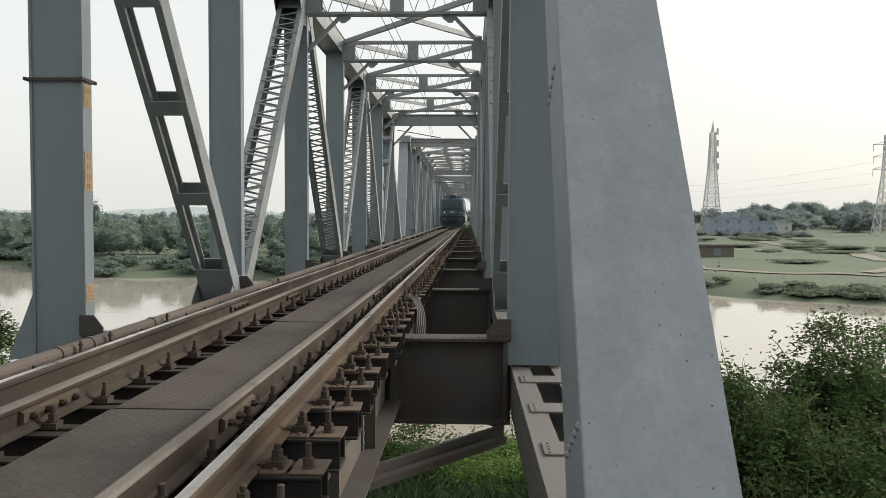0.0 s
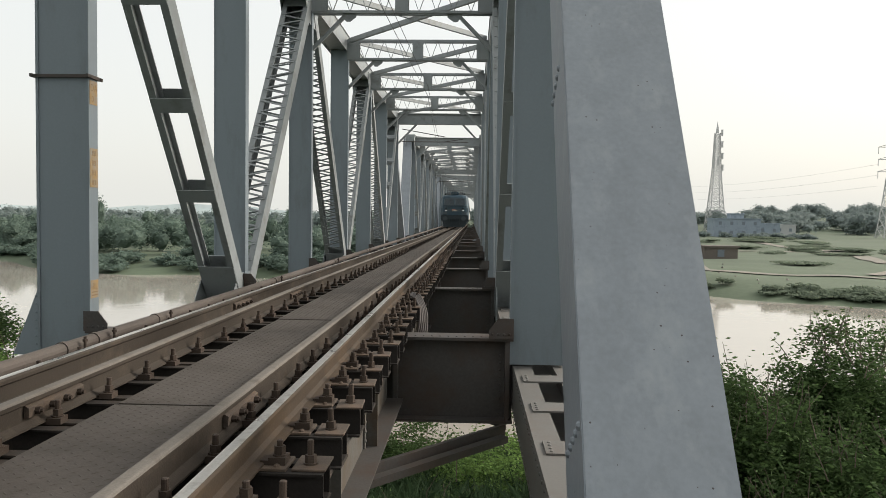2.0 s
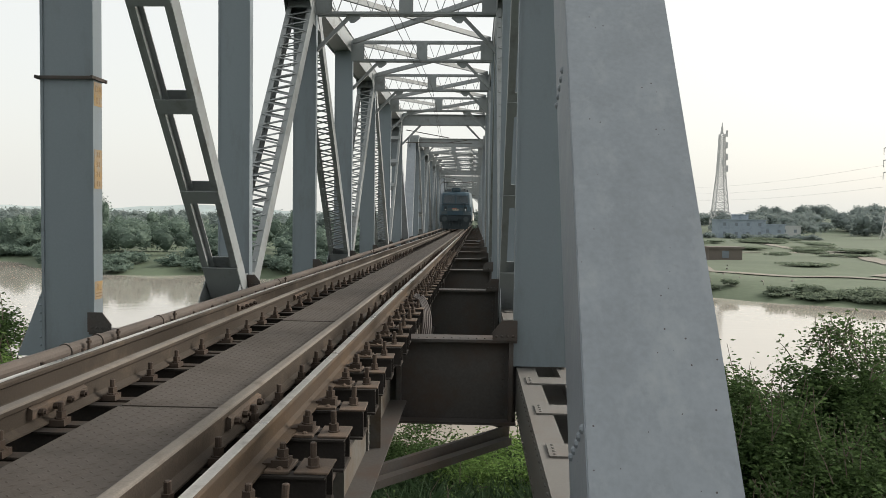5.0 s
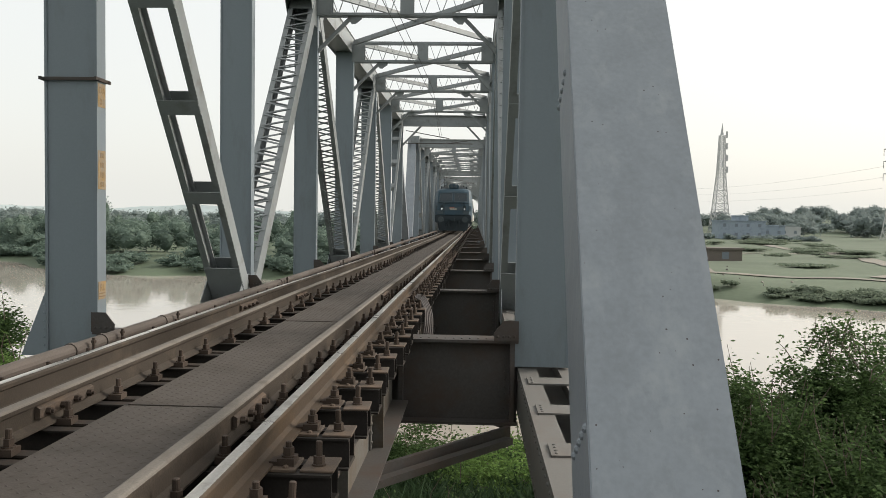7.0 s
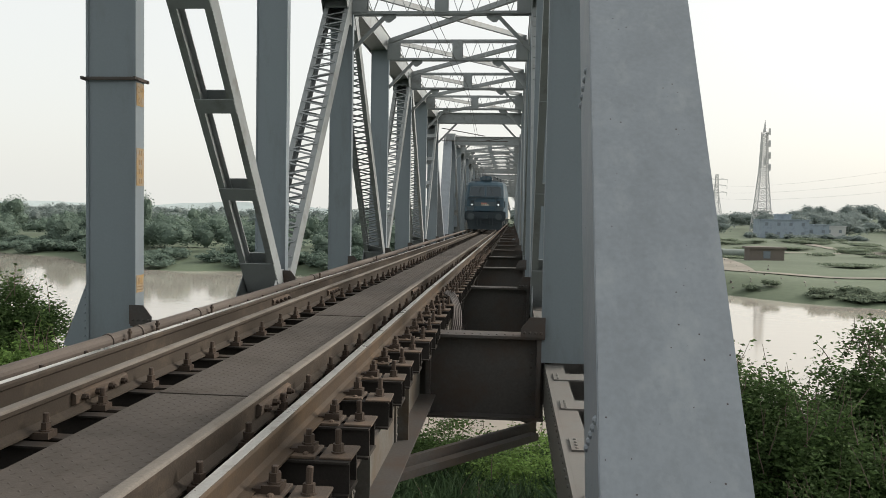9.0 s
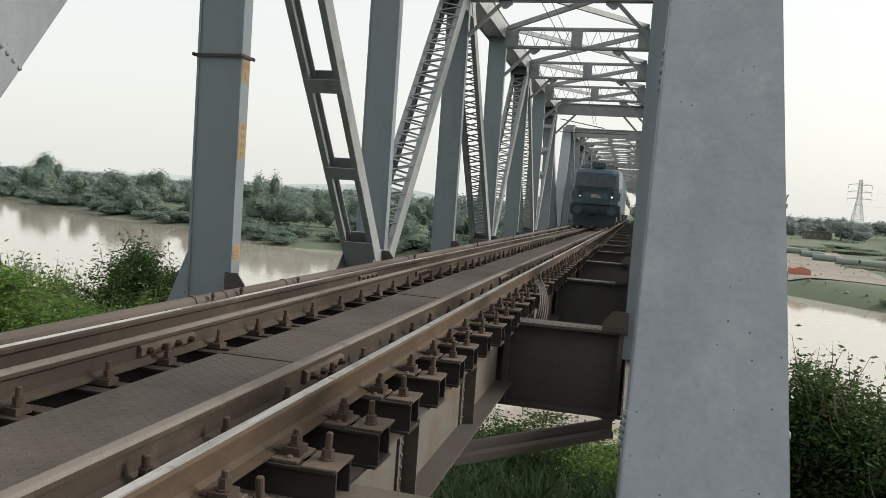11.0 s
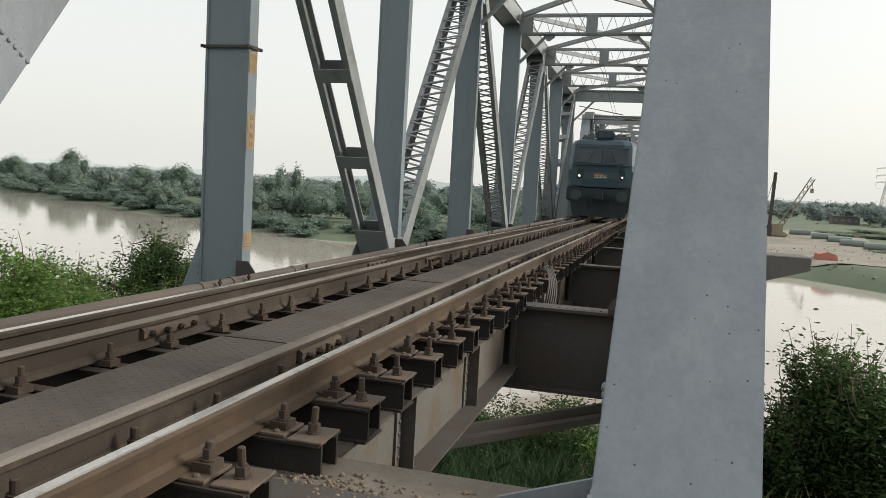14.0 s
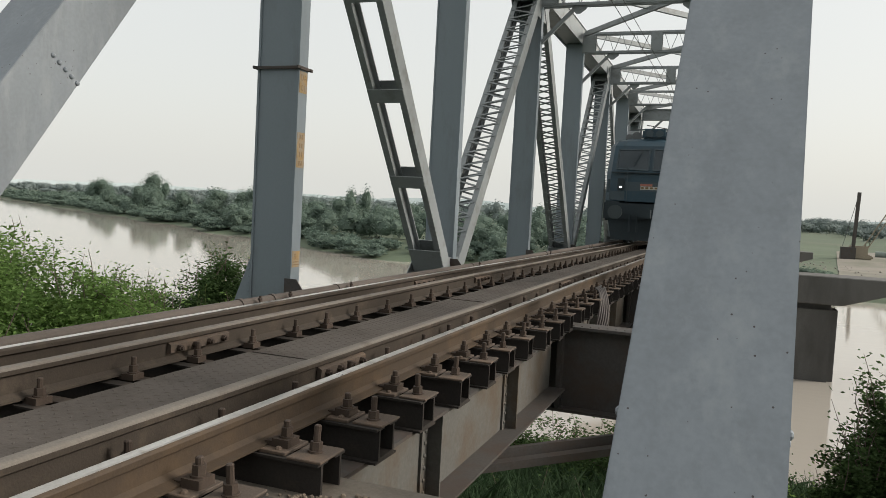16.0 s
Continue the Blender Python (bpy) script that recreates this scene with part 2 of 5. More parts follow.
def truss(parent, s):
    """One truss of a span, s = -1 or 1, as parts of the span."""
    cx = s * XC
    half = XW / 2
    EH = 0.31
    eplace = Matrix.Translation((s * 2.665, 0, 0))
    dplace = Matrix.Translation((s * 2.646, 0, 0))

    def splay(ob):
        """The end posts lean a little outward as they rise."""
        for v in ob.data.vertices:
            v.co.x += s * 0.03 * v.co.z
        return ob
    place = Matrix.Translation((cx, 0, 0))
    foot, head = (node_y(0) + 0.15, -0.9), (node_y(1) + 0.166, TOP)
    for flip in (0, 1):
        def yy(v, flip=flip):
            return 2 * node_y(4) - v if flip else v
        a, b = Vector((0, yy(foot[0]), foot[1])), Vector((0, yy(head[0]), head[1]))
        bm = bmesh.new()
        along = (b - a).normalized()
        up = along.cross(Vector((1, 0, 0)))
        inward = up if up.y * (1 - 2 * flip) > 0 else -up
        section(bm, [(-EH, -0.255), (EH, -0.255), (EH, 0.255), (-EH, 0.255)], a, b)
        bmesh.ops.bevel(bm, geom=[e for e in bm.edges if e.calc_length() > 3], offset=0.006, segments=2, affect="EDGES")
        ep = splay(part("end_post", bm, PAINT_POST, parent, "weathered pale grey end post of riveted plates", eplace))
        rows = bmesh.new()
        for dist, gap, start in ((1.10, 0.085, -0.2), (3.47, 0.075, -0.06), (5.7, 0.075, -0.06)):
            for k in range(5):
                for t in (-1, 1):
                    dome(rows, a + along * (dist + 0.0) + inward * (gap * k + start) + Vector((t * EH, 0, 0)), (t, 0, 0), 0.023)
        for k in range(6):
            dome(rows, a + along * 0.52 + inward * -0.269 + Vector((-half + 0.1 + k * 0.1, 0, 0)), -inward, 0.019)
        tagged(splay(part("rivets", rows, PAINT_POST, ep)), kind="stuff")
        cover = bmesh.new()
        section(cover, [(-EH - 0.003, -0.269), (EH + 0.003, -0.269), (EH + 0.003, 0.265), (-EH - 0.003, 0.265)], a - along * 0.3, a + along * 0.64)
        splay(part("cover_plate", cover, PAINT_POST, ep))
        for t in (-s,):
            gp = bmesh.new()
            prism(gp, [(yy(node_y(0) + u), w) for u, w in ((-0.05, -1.3), (1.5, -1.3), (1.5, -0.95), (0.75, -0.62), (0.42, -0.3), (0.3, -0.24), (-0.05, -0.5))], "x", *sorted((t * (half + 0.006), t * (half + 0.022))))
            for k in range(7):
                for j in range(3):
                    dome(gp, (t * (half + 0.022), yy(node_y(0) + 0.05 + k * 0.2), -1.2 + j * 0.16), (t, 0, 0), 0.017)
            part("foot_gusset", gp, PAINT_POST, parent, "", place)
            fb = bmesh.new()
            prism(fb, [(t * (EH - 0.012), -0.2), (t * (EH + 0.45), -0.366), (t * (EH - 0.012), -0.366)], "y", *sorted((yy(node_y(0) + 0.38), yy(node_y(0) + 0.40))))
            part("foot_bracket", fb, PAINT_POST, parent, "", eplace)
        for i in (2, 4):
            if flip and i == 4:
                continue
            bm = bmesh.new()
            pa, pb = Vector((0, yy(node_y(i - 1)), TOP)), Vector((0, yy(node_y(i)), -0.75))
            (battened if i == 2 else laced)(bm, pa, pb, 0.32, 0.29 if i == 2 else 0.34)
            part("diagonal", bm, PAINT, parent, "", dplace)
            if i == 2:
                bm = bmesh.new()
                laced(bm, Vector((0, yy(node_y(2)), -0.75)), Vector((0, yy(node_y(3)), TOP)), 0.32, 0.34)
                part("diagonal", bm, PAINT, parent, "", dplace)
        if flip:
            bm = bmesh.new()
            laced(bm, Vector((0, node_y(4), -0.75)), Vector((0, node_y(5), TOP)), 0.32, 0.34)
            part("diagonal", bm, PAINT, parent, "", dplace)
    for i in range(1, 8):
        bm = bmesh.new()
        post(bm, node_y(i) - 0.02, BC1 + 0.02, CH0 + 0.05, 0.296, 0.20)
        part("vertical_post", bm, HANGER, parent, "", Matrix.Translation((s * 2.616, 0, 0)))
    for i in range(1, 7):
        bm = bmesh.new()
        y0, y1 = node_y(i) - (0.35 if i == 1 else 0), node_y(i + 1) - 0.006 + (0.35 if i == 6 else 0)
        for t in (-1, 1):
            box(bm, *sorted((t * (half + 0.003), t * (half - 0.03))), y0, y1, CH0, CH1)
        box(bm, -half - 0.03, half + 0.03, y0, y1, CH1 - 0.005, CH1 + 0.02)
        box(bm, -half + 0.03, half - 0.03, y0, y1, CH0 + 0.06, CH0 + 0.075)
        if i in (1, 6):
            ye = y0 + 0.01 if i == 1 else y1 - 0.03
            box(bm, -half + 0.031, half - 0.031, ye, ye + 0.02, CH0 + 0.076, CH1 - 0.006)
        part("top_chord", bm, PAINT, parent, "", place)
    for i in range(8):
        bm = bmesh.new()
        y0, y1 = node_y(i) - (0.3 if i == 0 else 0), node_y(i + 1) - 0.006 + (0.3 if i == 7 else 0)
        for t in (-1, 1):
            box(bm, *sorted((t * half, t * (half - 0.03))), y0, y1, BC0, BC1)
            box(bm, *sorted((t * (half - 0.031), t * (half - 0.20))), y0, y1, BC1 - 0.025, BC1 - 0.003)
        for k in range(5):
            yb = y0 + 0.75 + k * (y1 - y0 - 1.5) / 4
            box(bm, -half + 0.06, half - 0.06, yb - 0.15, yb + 0.15, BC1 - 0.002, BC1 + 0.012)
        box(bm, -half + 0.03, half - 0.03, y0, y1, BC0 + 0.05, BC0 + 0.065)
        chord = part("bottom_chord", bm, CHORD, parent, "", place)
        if i == 0:
            rv = bmesh.new()
            for k in range(5):
                yb = y0 + 0.75 + k * (y1 - y0 - 1.5) / 4
                for t in (-1, 1):
                    for j in range(4):
                        dome(rv, (t * (half - 0.1), yb - 0.11 + 0.07 * j, BC1 + 0.012), (0, 0, 1), 0.014)
            for k in range(38):
                for t in (-1, 1):
                    dome(rv, (t * half, y0 + 0.2 + k * 0.155, BC1 - 0.06), (t, 0, 0), 0.015)
                    dome(rv, (t * half, y0 + 0.2 + k * 0.155, BC0 + 0.06), (t, 0, 0), 0.015)
            tagged(part("rivets", rv, CHORD, chord), kind="stuff")
    # joint plates
    for i in range(1, 8):
        for t in (-1, 1):
            for zc, out in ((BC1, ((-0.85, -0.25), (0.85, -0.25), (0.85, 0.12), (0.42, 0.55), (-0.42, 0.55), (-0.85, 0.12))),
                            (CH0, ((-0.8, 0.3), (0.8, 0.3), (0.8, -0.08), (0.42, -0.6), (-0.42, -0.6), (-0.8, -0.08)))):
                if (zc == CH0 and i % 2 == 0) or (zc == BC1 and i % 2 == 1):
                    continue
                bm = bmesh.new()
                prism(bm, [(node_y(i) + u, zc + w) for u, w in out], "x", *sorted((t * (half + 0.004), t * (half + 0.018))))
                part("joint_plate", bm, PAINT, parent, "", place)


def cross_girder(parent, y, end=False):
    bm = bmesh.new()
    w = 0.17
    half = [(w, FB0), (w, FB0 + 0.03), (0.012, FB0 + 0.03), (0.012, FB1 - 0.03), (w, FB1 - 0.03), (w, FB1)]
    prism(bm, [(y + u, v) for u, v in half] + [(y - u, v) for u, v in reversed(half)], "x", -XI + 0.004, XI - 0.004)
    girder = part("cross_girder", bm, PAINT_DARK, parent, "dark plate cross girder, shade in its base colour")
    for s in (-1, 1):
        for x in (1.05, 2.27):
            bm = bmesh.new()
            box(bm, *sorted((s * x, s * (x + 0.05))), y - 0.14, y + 0.14, FB0 + 0.032, FB1 - 0.032)
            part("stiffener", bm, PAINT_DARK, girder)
    if y < 12:
        rv = bmesh.new()
        for s in (-1, 1):
            for k in range(9):
                dome(rv, (s * 2.22, y - 0.014, FB0 + 0.08 + k * 0.08), (0, -1, 0), 0.014)
            for k in range(12):
                dome(rv, (s * (1.2 + k * 0.09), y - 0.08, FB1), (0, 0, 1), 0.012)
        tagged(part("rivets", rv, PAINT_DARK, girder), kind="stuff")
    for s in (-1, 1):
        bm = bmesh.new()
        prism(bm, [(s * (XI - 0.005), FB1 + 0.001), (s * (XI - 0.27), FB1 + 0.001), (s * (XI - 0.27), FB1 + 0.09),
                   (s * (XI - 0.17), FB1 + 0.22), (s * (XI - 0.005), FB1 + 0.22)], "y", y - 0.20, y - 0.185)
        for k in range(4):
            dome(bm, (s * (XI - 0.05 - 0.06 * k), y - 0.20, FB1 + 0.05), (0, -1, 0), 0.016)
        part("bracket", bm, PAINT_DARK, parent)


def stringer(parent, y0, y1, x):
    bm = bmesh.new()
    z0, z1 = -1.02, -0.37
    box(bm, x - 0.012, x + 0.012, y0, y1, z0 + 0.02, z1 - 0.02)
    for yy in (y0 + 1.87, y0 + 3.7):
        for s in (-1, 1):
            box(bm, *sorted((x + s * 0.013, x + s * 0.125)), yy - 0.008, yy + 0.008, z0 + 0.02, z1 - 0.02)
            box(bm, *sorted((x + s * 0.013, x + s * 0.03)), yy - 0.10, yy - 0.009, z0 + 0.02, z1 - 0.02)
            for r in range(7):
                dome(bm, (x + s * 0.03, yy - 0.055, z0 + 0.08 + r * 0.08), (s, 0, 0), 0.016)
    web = part("stringer", bm, STRINGER, parent, "grey plate stringer with rust wash")
    for z in (z0, z1 - 0.02):
        bm = bmesh.new()
        box(bm, x - 0.19, x + 0.19, y0, y1, z, z + 0.02)
        part("flange", bm, PAINT_DARK, web, "grimy brown flange")


def strut(parent, y):
    """A laced strut across between the top chords, with knee braces."""
    bm = bmesh.new()
    z1, z0 = CH1 - 0.17, 6.27
    for z in (z0, z1):
        for d in (-0.1, 0.1):
            bar(bm, (-XI, y + d, z), (XI, y + d, z), 0.07, 0.07, (0, 1, 0))
    k = 18
    for i in range(k):
        xa, xb = -XI + 0.35 + i * (2 * XI - 0.7) / k, -XI + 0.35 + (i + 1) * (2 * XI - 0.7) / k
        za, zb = (z0, z1) if i % 2 else (z1, z0)
        bar(bm, (xa, y - 0.10, za), (xb, y - 0.10, zb), 0.05, 0.015, (0, 1, 0))
    for xa, xb in ((-XI, -XI + 0.4), (-0.17, 0.17), (XI - 0.4, XI)):
        for d in (-0.15, 0.14):
            box(bm, xa, xb, y + d, y + d + 0.012, z0, z1)
    part("top_strut", bm, PAINT, parent)
    for s in (-1, 1):
        bm = bmesh.new()
        bar(bm, (s * (XI - 0.02), y, z0 - 0.95), (s * (XI - 0.95), y, z0), 0.09, 0.09, (0, 1, 0))
        prism(bm, [(s * (XI - 1.18), z0), (s * (XI - 0.82), z0), (s * (XI - 0.82), z0 - 0.12), (s * (XI - 0.92), z0 - 0.24), (s * (XI - 1.02), z0 - 0.24), (s * (XI - 1.18), z0 - 0.12)], "y", y - 0.06, y - 0.048)
        part("knee_brace", bm, PAINT, parent)


def portal(parent, y):
    bm = bmesh.new()
    box(bm, -XI, XI, y - 0.012, y + 0.012, 6.30, 6.85)
    for z in (6.27, 6.85):
        box(bm, -XI, XI, y - 0.16, y + 0.16, z, z + 0.03)
    part("portal_beam", bm, PAINT, parent)
    for s in (-1, 1):
        bm = bmesh.new()
        bar(bm, (s * (XI - 0.02), y, 5.2), (s * (XI - 1.05), y, 6.27), 0.1, 0.1, (0, 1, 0))
        part("knee_brace", bm, PAINT, parent)


def bridge_span():
    span = thing("bridge_span", "weathered grey steel through-truss railway bridge span with riveted members", "bridge", "bridge spans")
    for s in (-1, 1):
        truss(span, s)
    for i in range(9):
        cross_girder(span, node_y(i))
    for i in range(8):
        for s in (-1, 1):
            stringer(span, node_y(i) + 0.18, node_y(i + 1) - 0.18, s * 0.98)
    for i in range(1, 8):
        if i in (1, 7):
            portal(span, node_y(i))
        else:
            strut(span, node_y(i))
    for i in range(1, 7):
        for s in (-1, 1):
            bm = bmesh.new()
            z = CH1 - 0.16 + s * 0.05
            bar(bm, (-s * (XI - 0.1), node_y(i) + 0.25, z), (s * (XI - 0.1), node_y(i + 1) - 0.25, z), 0.15, 0.09, (0, 0, 1))
            part("lateral_brace", bm, PAINT, span)
    for i in range(8):
        bm = bmesh.new()
        s = -1 if i % 2 else 1
        bar(bm, (-s * (XI - 0.1), node_y(i) + 0.3, FB0 - 0.03), (s * (XI - 0.1), node_y(i + 1) - 0.3, FB0 - 0.03), 0.13, 0.05, (0, 0, 1))
        bar(bm, (-s * (XI - 0.1), node_y(i) + 0.12, FB0 - 0.07), (s * (XI - 0.1), node_y(i + 1) - 0.48, FB0 - 0.07), 0.07, 0.10, (0, 0, 1))
        bar(bm, (s * (XI - 0.1), node_y(i) + 0.3, FB0 - 0.14), (-s * (XI - 0.1), node_y(i + 1) - 0.3, FB0 - 0.14), 0.13, 0.1, (0, 0, 1))
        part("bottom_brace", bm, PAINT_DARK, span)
    return span


SPAN1 = bridge_span()
for ob in SPAN1.children_recursive:
    settle(ob)
for n in (1, 2, 3):
    copy_thing(SPAN1, pose(0, n * SPAN, -fall(n * SPAN)))


# ---- track ----
TRACK_END = 4 * SPAN
TRACK = thing("railway_track", "single broad-gauge railway track on steel sleepers with guard rails", "track")


def rail_outline(top, foot=0.075, base=-0.184):
    """Half of a flat-bottomed rail, mirrored: rounded head, thin web, sloping foot."""
    half = [(0.016, top), (0.026, top - 0.002), (0.033, top - 0.007), (0.036, top - 0.015), (0.0345, top - 0.038), (0.009, top - 0.052),
            (0.008, base + 0.037), (0.03, base + 0.020), (foot, base + 0.010), (foot, base)]
    return half + [(-u, w) for u, w in reversed(half)]


def rail(x, top, bright):
    bm = bmesh.new()
    prism(bm, [(x + u, w) for u, w in rail_outline(top, 0.075 if bright else 0.05)], "y", -9.0, TRACK_END)
    for n in range(4):
        for cut in (6.1 + n * SPAN, (n + 1) * SPAN - 1.9):
            bmesh.ops.bisect_plane(bm, geom=bm.verts[:] + bm.edges[:] + bm.faces[:], plane_co=(0, cut, 0), plane_no=(0, 1, 0))
    ob = part("running_rail" if bright else "guard_rail", bm, RAIL_TAN if bright and x > 0 else RAIL_BROWN, TRACK, "rusted running rail with a bright worn head" if bright else "brown rusted guard rail")
    if settle(ob):
        ob.data.materials.append(RAIL_BRIGHT if bright else RAIL_TOP)
        for f in ob.data.polygons:
            if f.normal.z > (0.9 if bright else 0.3) and f.center.z > -0.045 - fall(f.center.y):
                f.material_index = 1
    return ob


for s in (-1, 1):
    rail(0.866 if s > 0 else -0.873, -0.028 if s > 0 else -0.004, True)
    rail(0.60 if s > 0 else -0.50, -0.012, False)


def chequer_plate(length):
    """A walkway plate with small raised lozenges."""
    bm = bmesh.new()
    x0, x1 = -0.205, 0.515
    box(bm, x0, x1, 0.012, length - 0.016, -0.17, -0.16)
    ny, nx = int(length / 0.075), 15
    for j in range(ny):
        for i in range(nx):
            cx, cy = x0 + 0.04 + i * 0.048, 0.04 + j * 0.075 + (i % 2) * 0.037
            if cy > length - 0.03:
                continue
            t = 1 if i % 2 else -1
            q = [(cx - 0.012, cy - t * 0.012), (cx + 0.004 * t, cy - 0.004), (cx + 0.012, cy + t * 0.012), (cx - 0.004 * t, cy + 0.004)]
            v = [bm.verts.new((u, w, -0.1597)) for u, w in [(cx + (a - cx) * 1.35, cy + (b - cy) * 1.35) for a, b in q]]
            c = bm.verts.new((cx, cy, -0.1568))
            for k in range(4):
                bm.faces.new((v[k], v[(k + 1) % 4], c))
    bmesh.ops.recalc_face_normals(bm, faces=bm.faces[:])
    me = bpy.data.meshes.new("walkway_plate")
    bm.to_mesh(me)
    bm.free()
    me.materials.append(PLATE)
    return me


PLATE_MESH = chequer_plate(3.75)
for k in range(20):
    shared("walkway_plate", PLATE_MESH, TRACK, pose(0, 0.5 + (k - 2) * 3.76, 0.002 * (k % 2) - fall(2.4 + (k - 2) * 3.76), 0, 0, 0.12 * math.sin(k * 2.1)), "dusty chequered steel walkway plate")
bm = bmesh.new()
for k in range(31):
    box(bm, -0.205, 0.515, 0.5 + (18 + k) * 3.76, 0.49 + (19 + k) * 3.76, -0.17, -0.16)
tagged(settle(part("walkway_strip", bm, PLATE, TRACK, "dusty steel walkway")), kind="stuff")

bm = bmesh.new()
cyl(bm, (-1.29, -9, -0.10), (-1.32, TRACK_END, -0.10), 0.055, 14)
pipe = tagged(part("cable_pipe", bm, PIPE), "dull grey cable pipe running beside the rail", "pipe")
for yc in (1.85, 2.35, 3.6, 8.2, 13.5, 19):
    bm = bmesh.new()
    cyl(bm, (-1.29, yc, -0.10), (-1.29, yc + 0.05, -0.10), 0.064, 14)
    part("collar", bm, PIPE, pipe)
    bm = bmesh.new()
    cyl(bm, (-1.20, yc + 0.2, -0.18), (-1.20, yc + 0.2, -0.02), 0.012, 8)
    cyl(bm, (-1.20, yc + 0.2, -0.06), (-1.20, yc + 0.2, -0.04), 0.022, 6)
    part("stud", bm, BOLT, pipe)


def mesh_of(name, bm, mat):
    bmesh.ops.recalc_face_normals(bm, faces=bm.faces[:])
    me = bpy.data.meshes.new(name)
    bm.to_mesh(me)
    bm.free()
    me.materials.append(mat)
    return me


def trough_sleeper():
    """A steel sleeper: two flanges over an open trough."""
    t, d = -0.197, 0.115
    o = [(-d, t), (-0.03, t), (-0.03, t - 0.012), (-0.07, t - 0.012), (-0.07, t - 0.145), (0.07, t - 0.145), (0.07, t - 0.012),
         (0.03, t - 0.012), (0.03, t), (d, t), (d, t - 0.012), (0.085, t - 0.012), (0.085, t - 0.16), (d, t - 0.16), (d, t - 0.172),
         (-d, t - 0.172), (-d, t - 0.16), (-0.085, t - 0.16), (-0.085, t - 0.012), (-d, t - 0.012)]
    bm = bmesh.new()
    prism(bm, o, "x", -1.22, 1.22)
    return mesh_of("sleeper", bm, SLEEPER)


def stud_mesh(height, block):
    """A threaded stud with a hexagon nut, on a clip block where the rail is held."""
    bm = bmesh.new()
    z = 0.0
    if block:
        box(bm, -0.045, 0.035, -0.045, 0.045, 0, 0.035)
        box(bm, -0.085, -0.03, -0.04, 0.04, 0.0, 0.02)
        z = 0.035
    cyl(bm, (0, 0, z), (0, 0, z + 0.008), 0.034, 12)
    cyl(bm, (0, 0, z + 0.008), (0, 0, z + 0.045), 0.027, 6)
    cyl(bm, (0, 0, z + 0.045), (0, 0, z + height), 0.0155, 10)
    cyl(bm, (0, 0, z + height), (0, 0, z + height + 0.004), 0.0155, 10, 0.011)
    return mesh_of("bolt", bm, BOLT)


def plate_mesh(w, d, t, rivets=()):
    bm = bmesh.new()
    box(bm, -w / 2, w / 2, -d / 2, d / 2, 0, t)
    bmesh.ops.bevel(bm, geom=bm.edges[:], offset=0.003, segments=1, affect="EDGES")
    for p in rivets:
        dome(bm, (*p, t), (0, 0, 1), 0.017)
    return mesh_of("bearing_plate", bm, RUST)


SLEEPER_MESH = trough_sleeper()
CLIP = stud_mesh(0.07, True)
STUD = stud_mesh(0.112, False)
SHORT = stud_mesh(0.09, True)
BEARING = plate_mesh(0.30, 0.19, 0.016, ((0.12, 0.06), (0.10, -0.065)))
END_PLATE = plate_mesh(0.16, 0.21, 0.012)
SLEEPER_STEP = 0.573
rng = random.Random(4)
y, count = -0.40 - 5 * SLEEPER_STEP, 0
far_sleepers = bmesh.new()
while y < TRACK_END:
    if count < 48:
        jitter = rng.uniform(-0.012, 0.012)
        sl = shared("sleeper", SLEEPER_MESH, TRACK, pose(rng.uniform(-0.015, 0.015), y + jitter, rng.uniform(-0.004, 0.002) - fall(y), 0, 0, rng.uniform(-0.6, 0.6)), "brown steel sleeper, darkened for shade" if count == 0 else "")
        for s in (-1, 1):
            shared("bearing_plate", BEARING, sl, pose(s * 0.90, 0, -0.1965, 0, 0, 0 if s > 0 else 180))
            shared("end_plate", END_PLATE, sl, pose(s * 1.15, rng.uniform(-0.02, 0.02), -0.1965, 0, 0, rng.uniform(-3, 3)))
            shared("bolt", CLIP, sl, pose(s * 1.00, rng.uniform(-0.015, 0.015), -0.18, 0, 0, 0 if s > 0 else 180))
            shared("bolt", STUD, sl, pose(s * 1.145, rng.uniform(-0.015, 0.015), -0.185, rng.uniform(-3, 3), rng.uniform(-3, 3), rng.uniform(0, 60)))
        shared("bolt", SHORT, sl, pose(-0.40, rng.uniform(-0.05, 0.05), -0.197, 0, 0, rng.uniform(-6, 6)))
        shared("bolt", SHORT, sl, pose(0.69, rng.uniform(-0.05, 0.05), -0.185, 0, 0, 180))
        if count % 2:
            shared("bolt", SHORT, sl, pose(-0.62, rng.uniform(-0.05, 0.05), -0.19, 0, 0, 180))
    else:
        box(far_sleepers, -1.22, 1.22, y - 0.11, y + 0.11, -0.36, -0.197)
        for x in (1.0, 1.145, -0.385):
            box(far_sleepers, x - 0.03, x + 0.03, y - 0.03, y + 0.03, -0.197, -0.09)
    y += SLEEPER_STEP
    count += 1
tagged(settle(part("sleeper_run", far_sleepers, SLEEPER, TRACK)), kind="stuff")


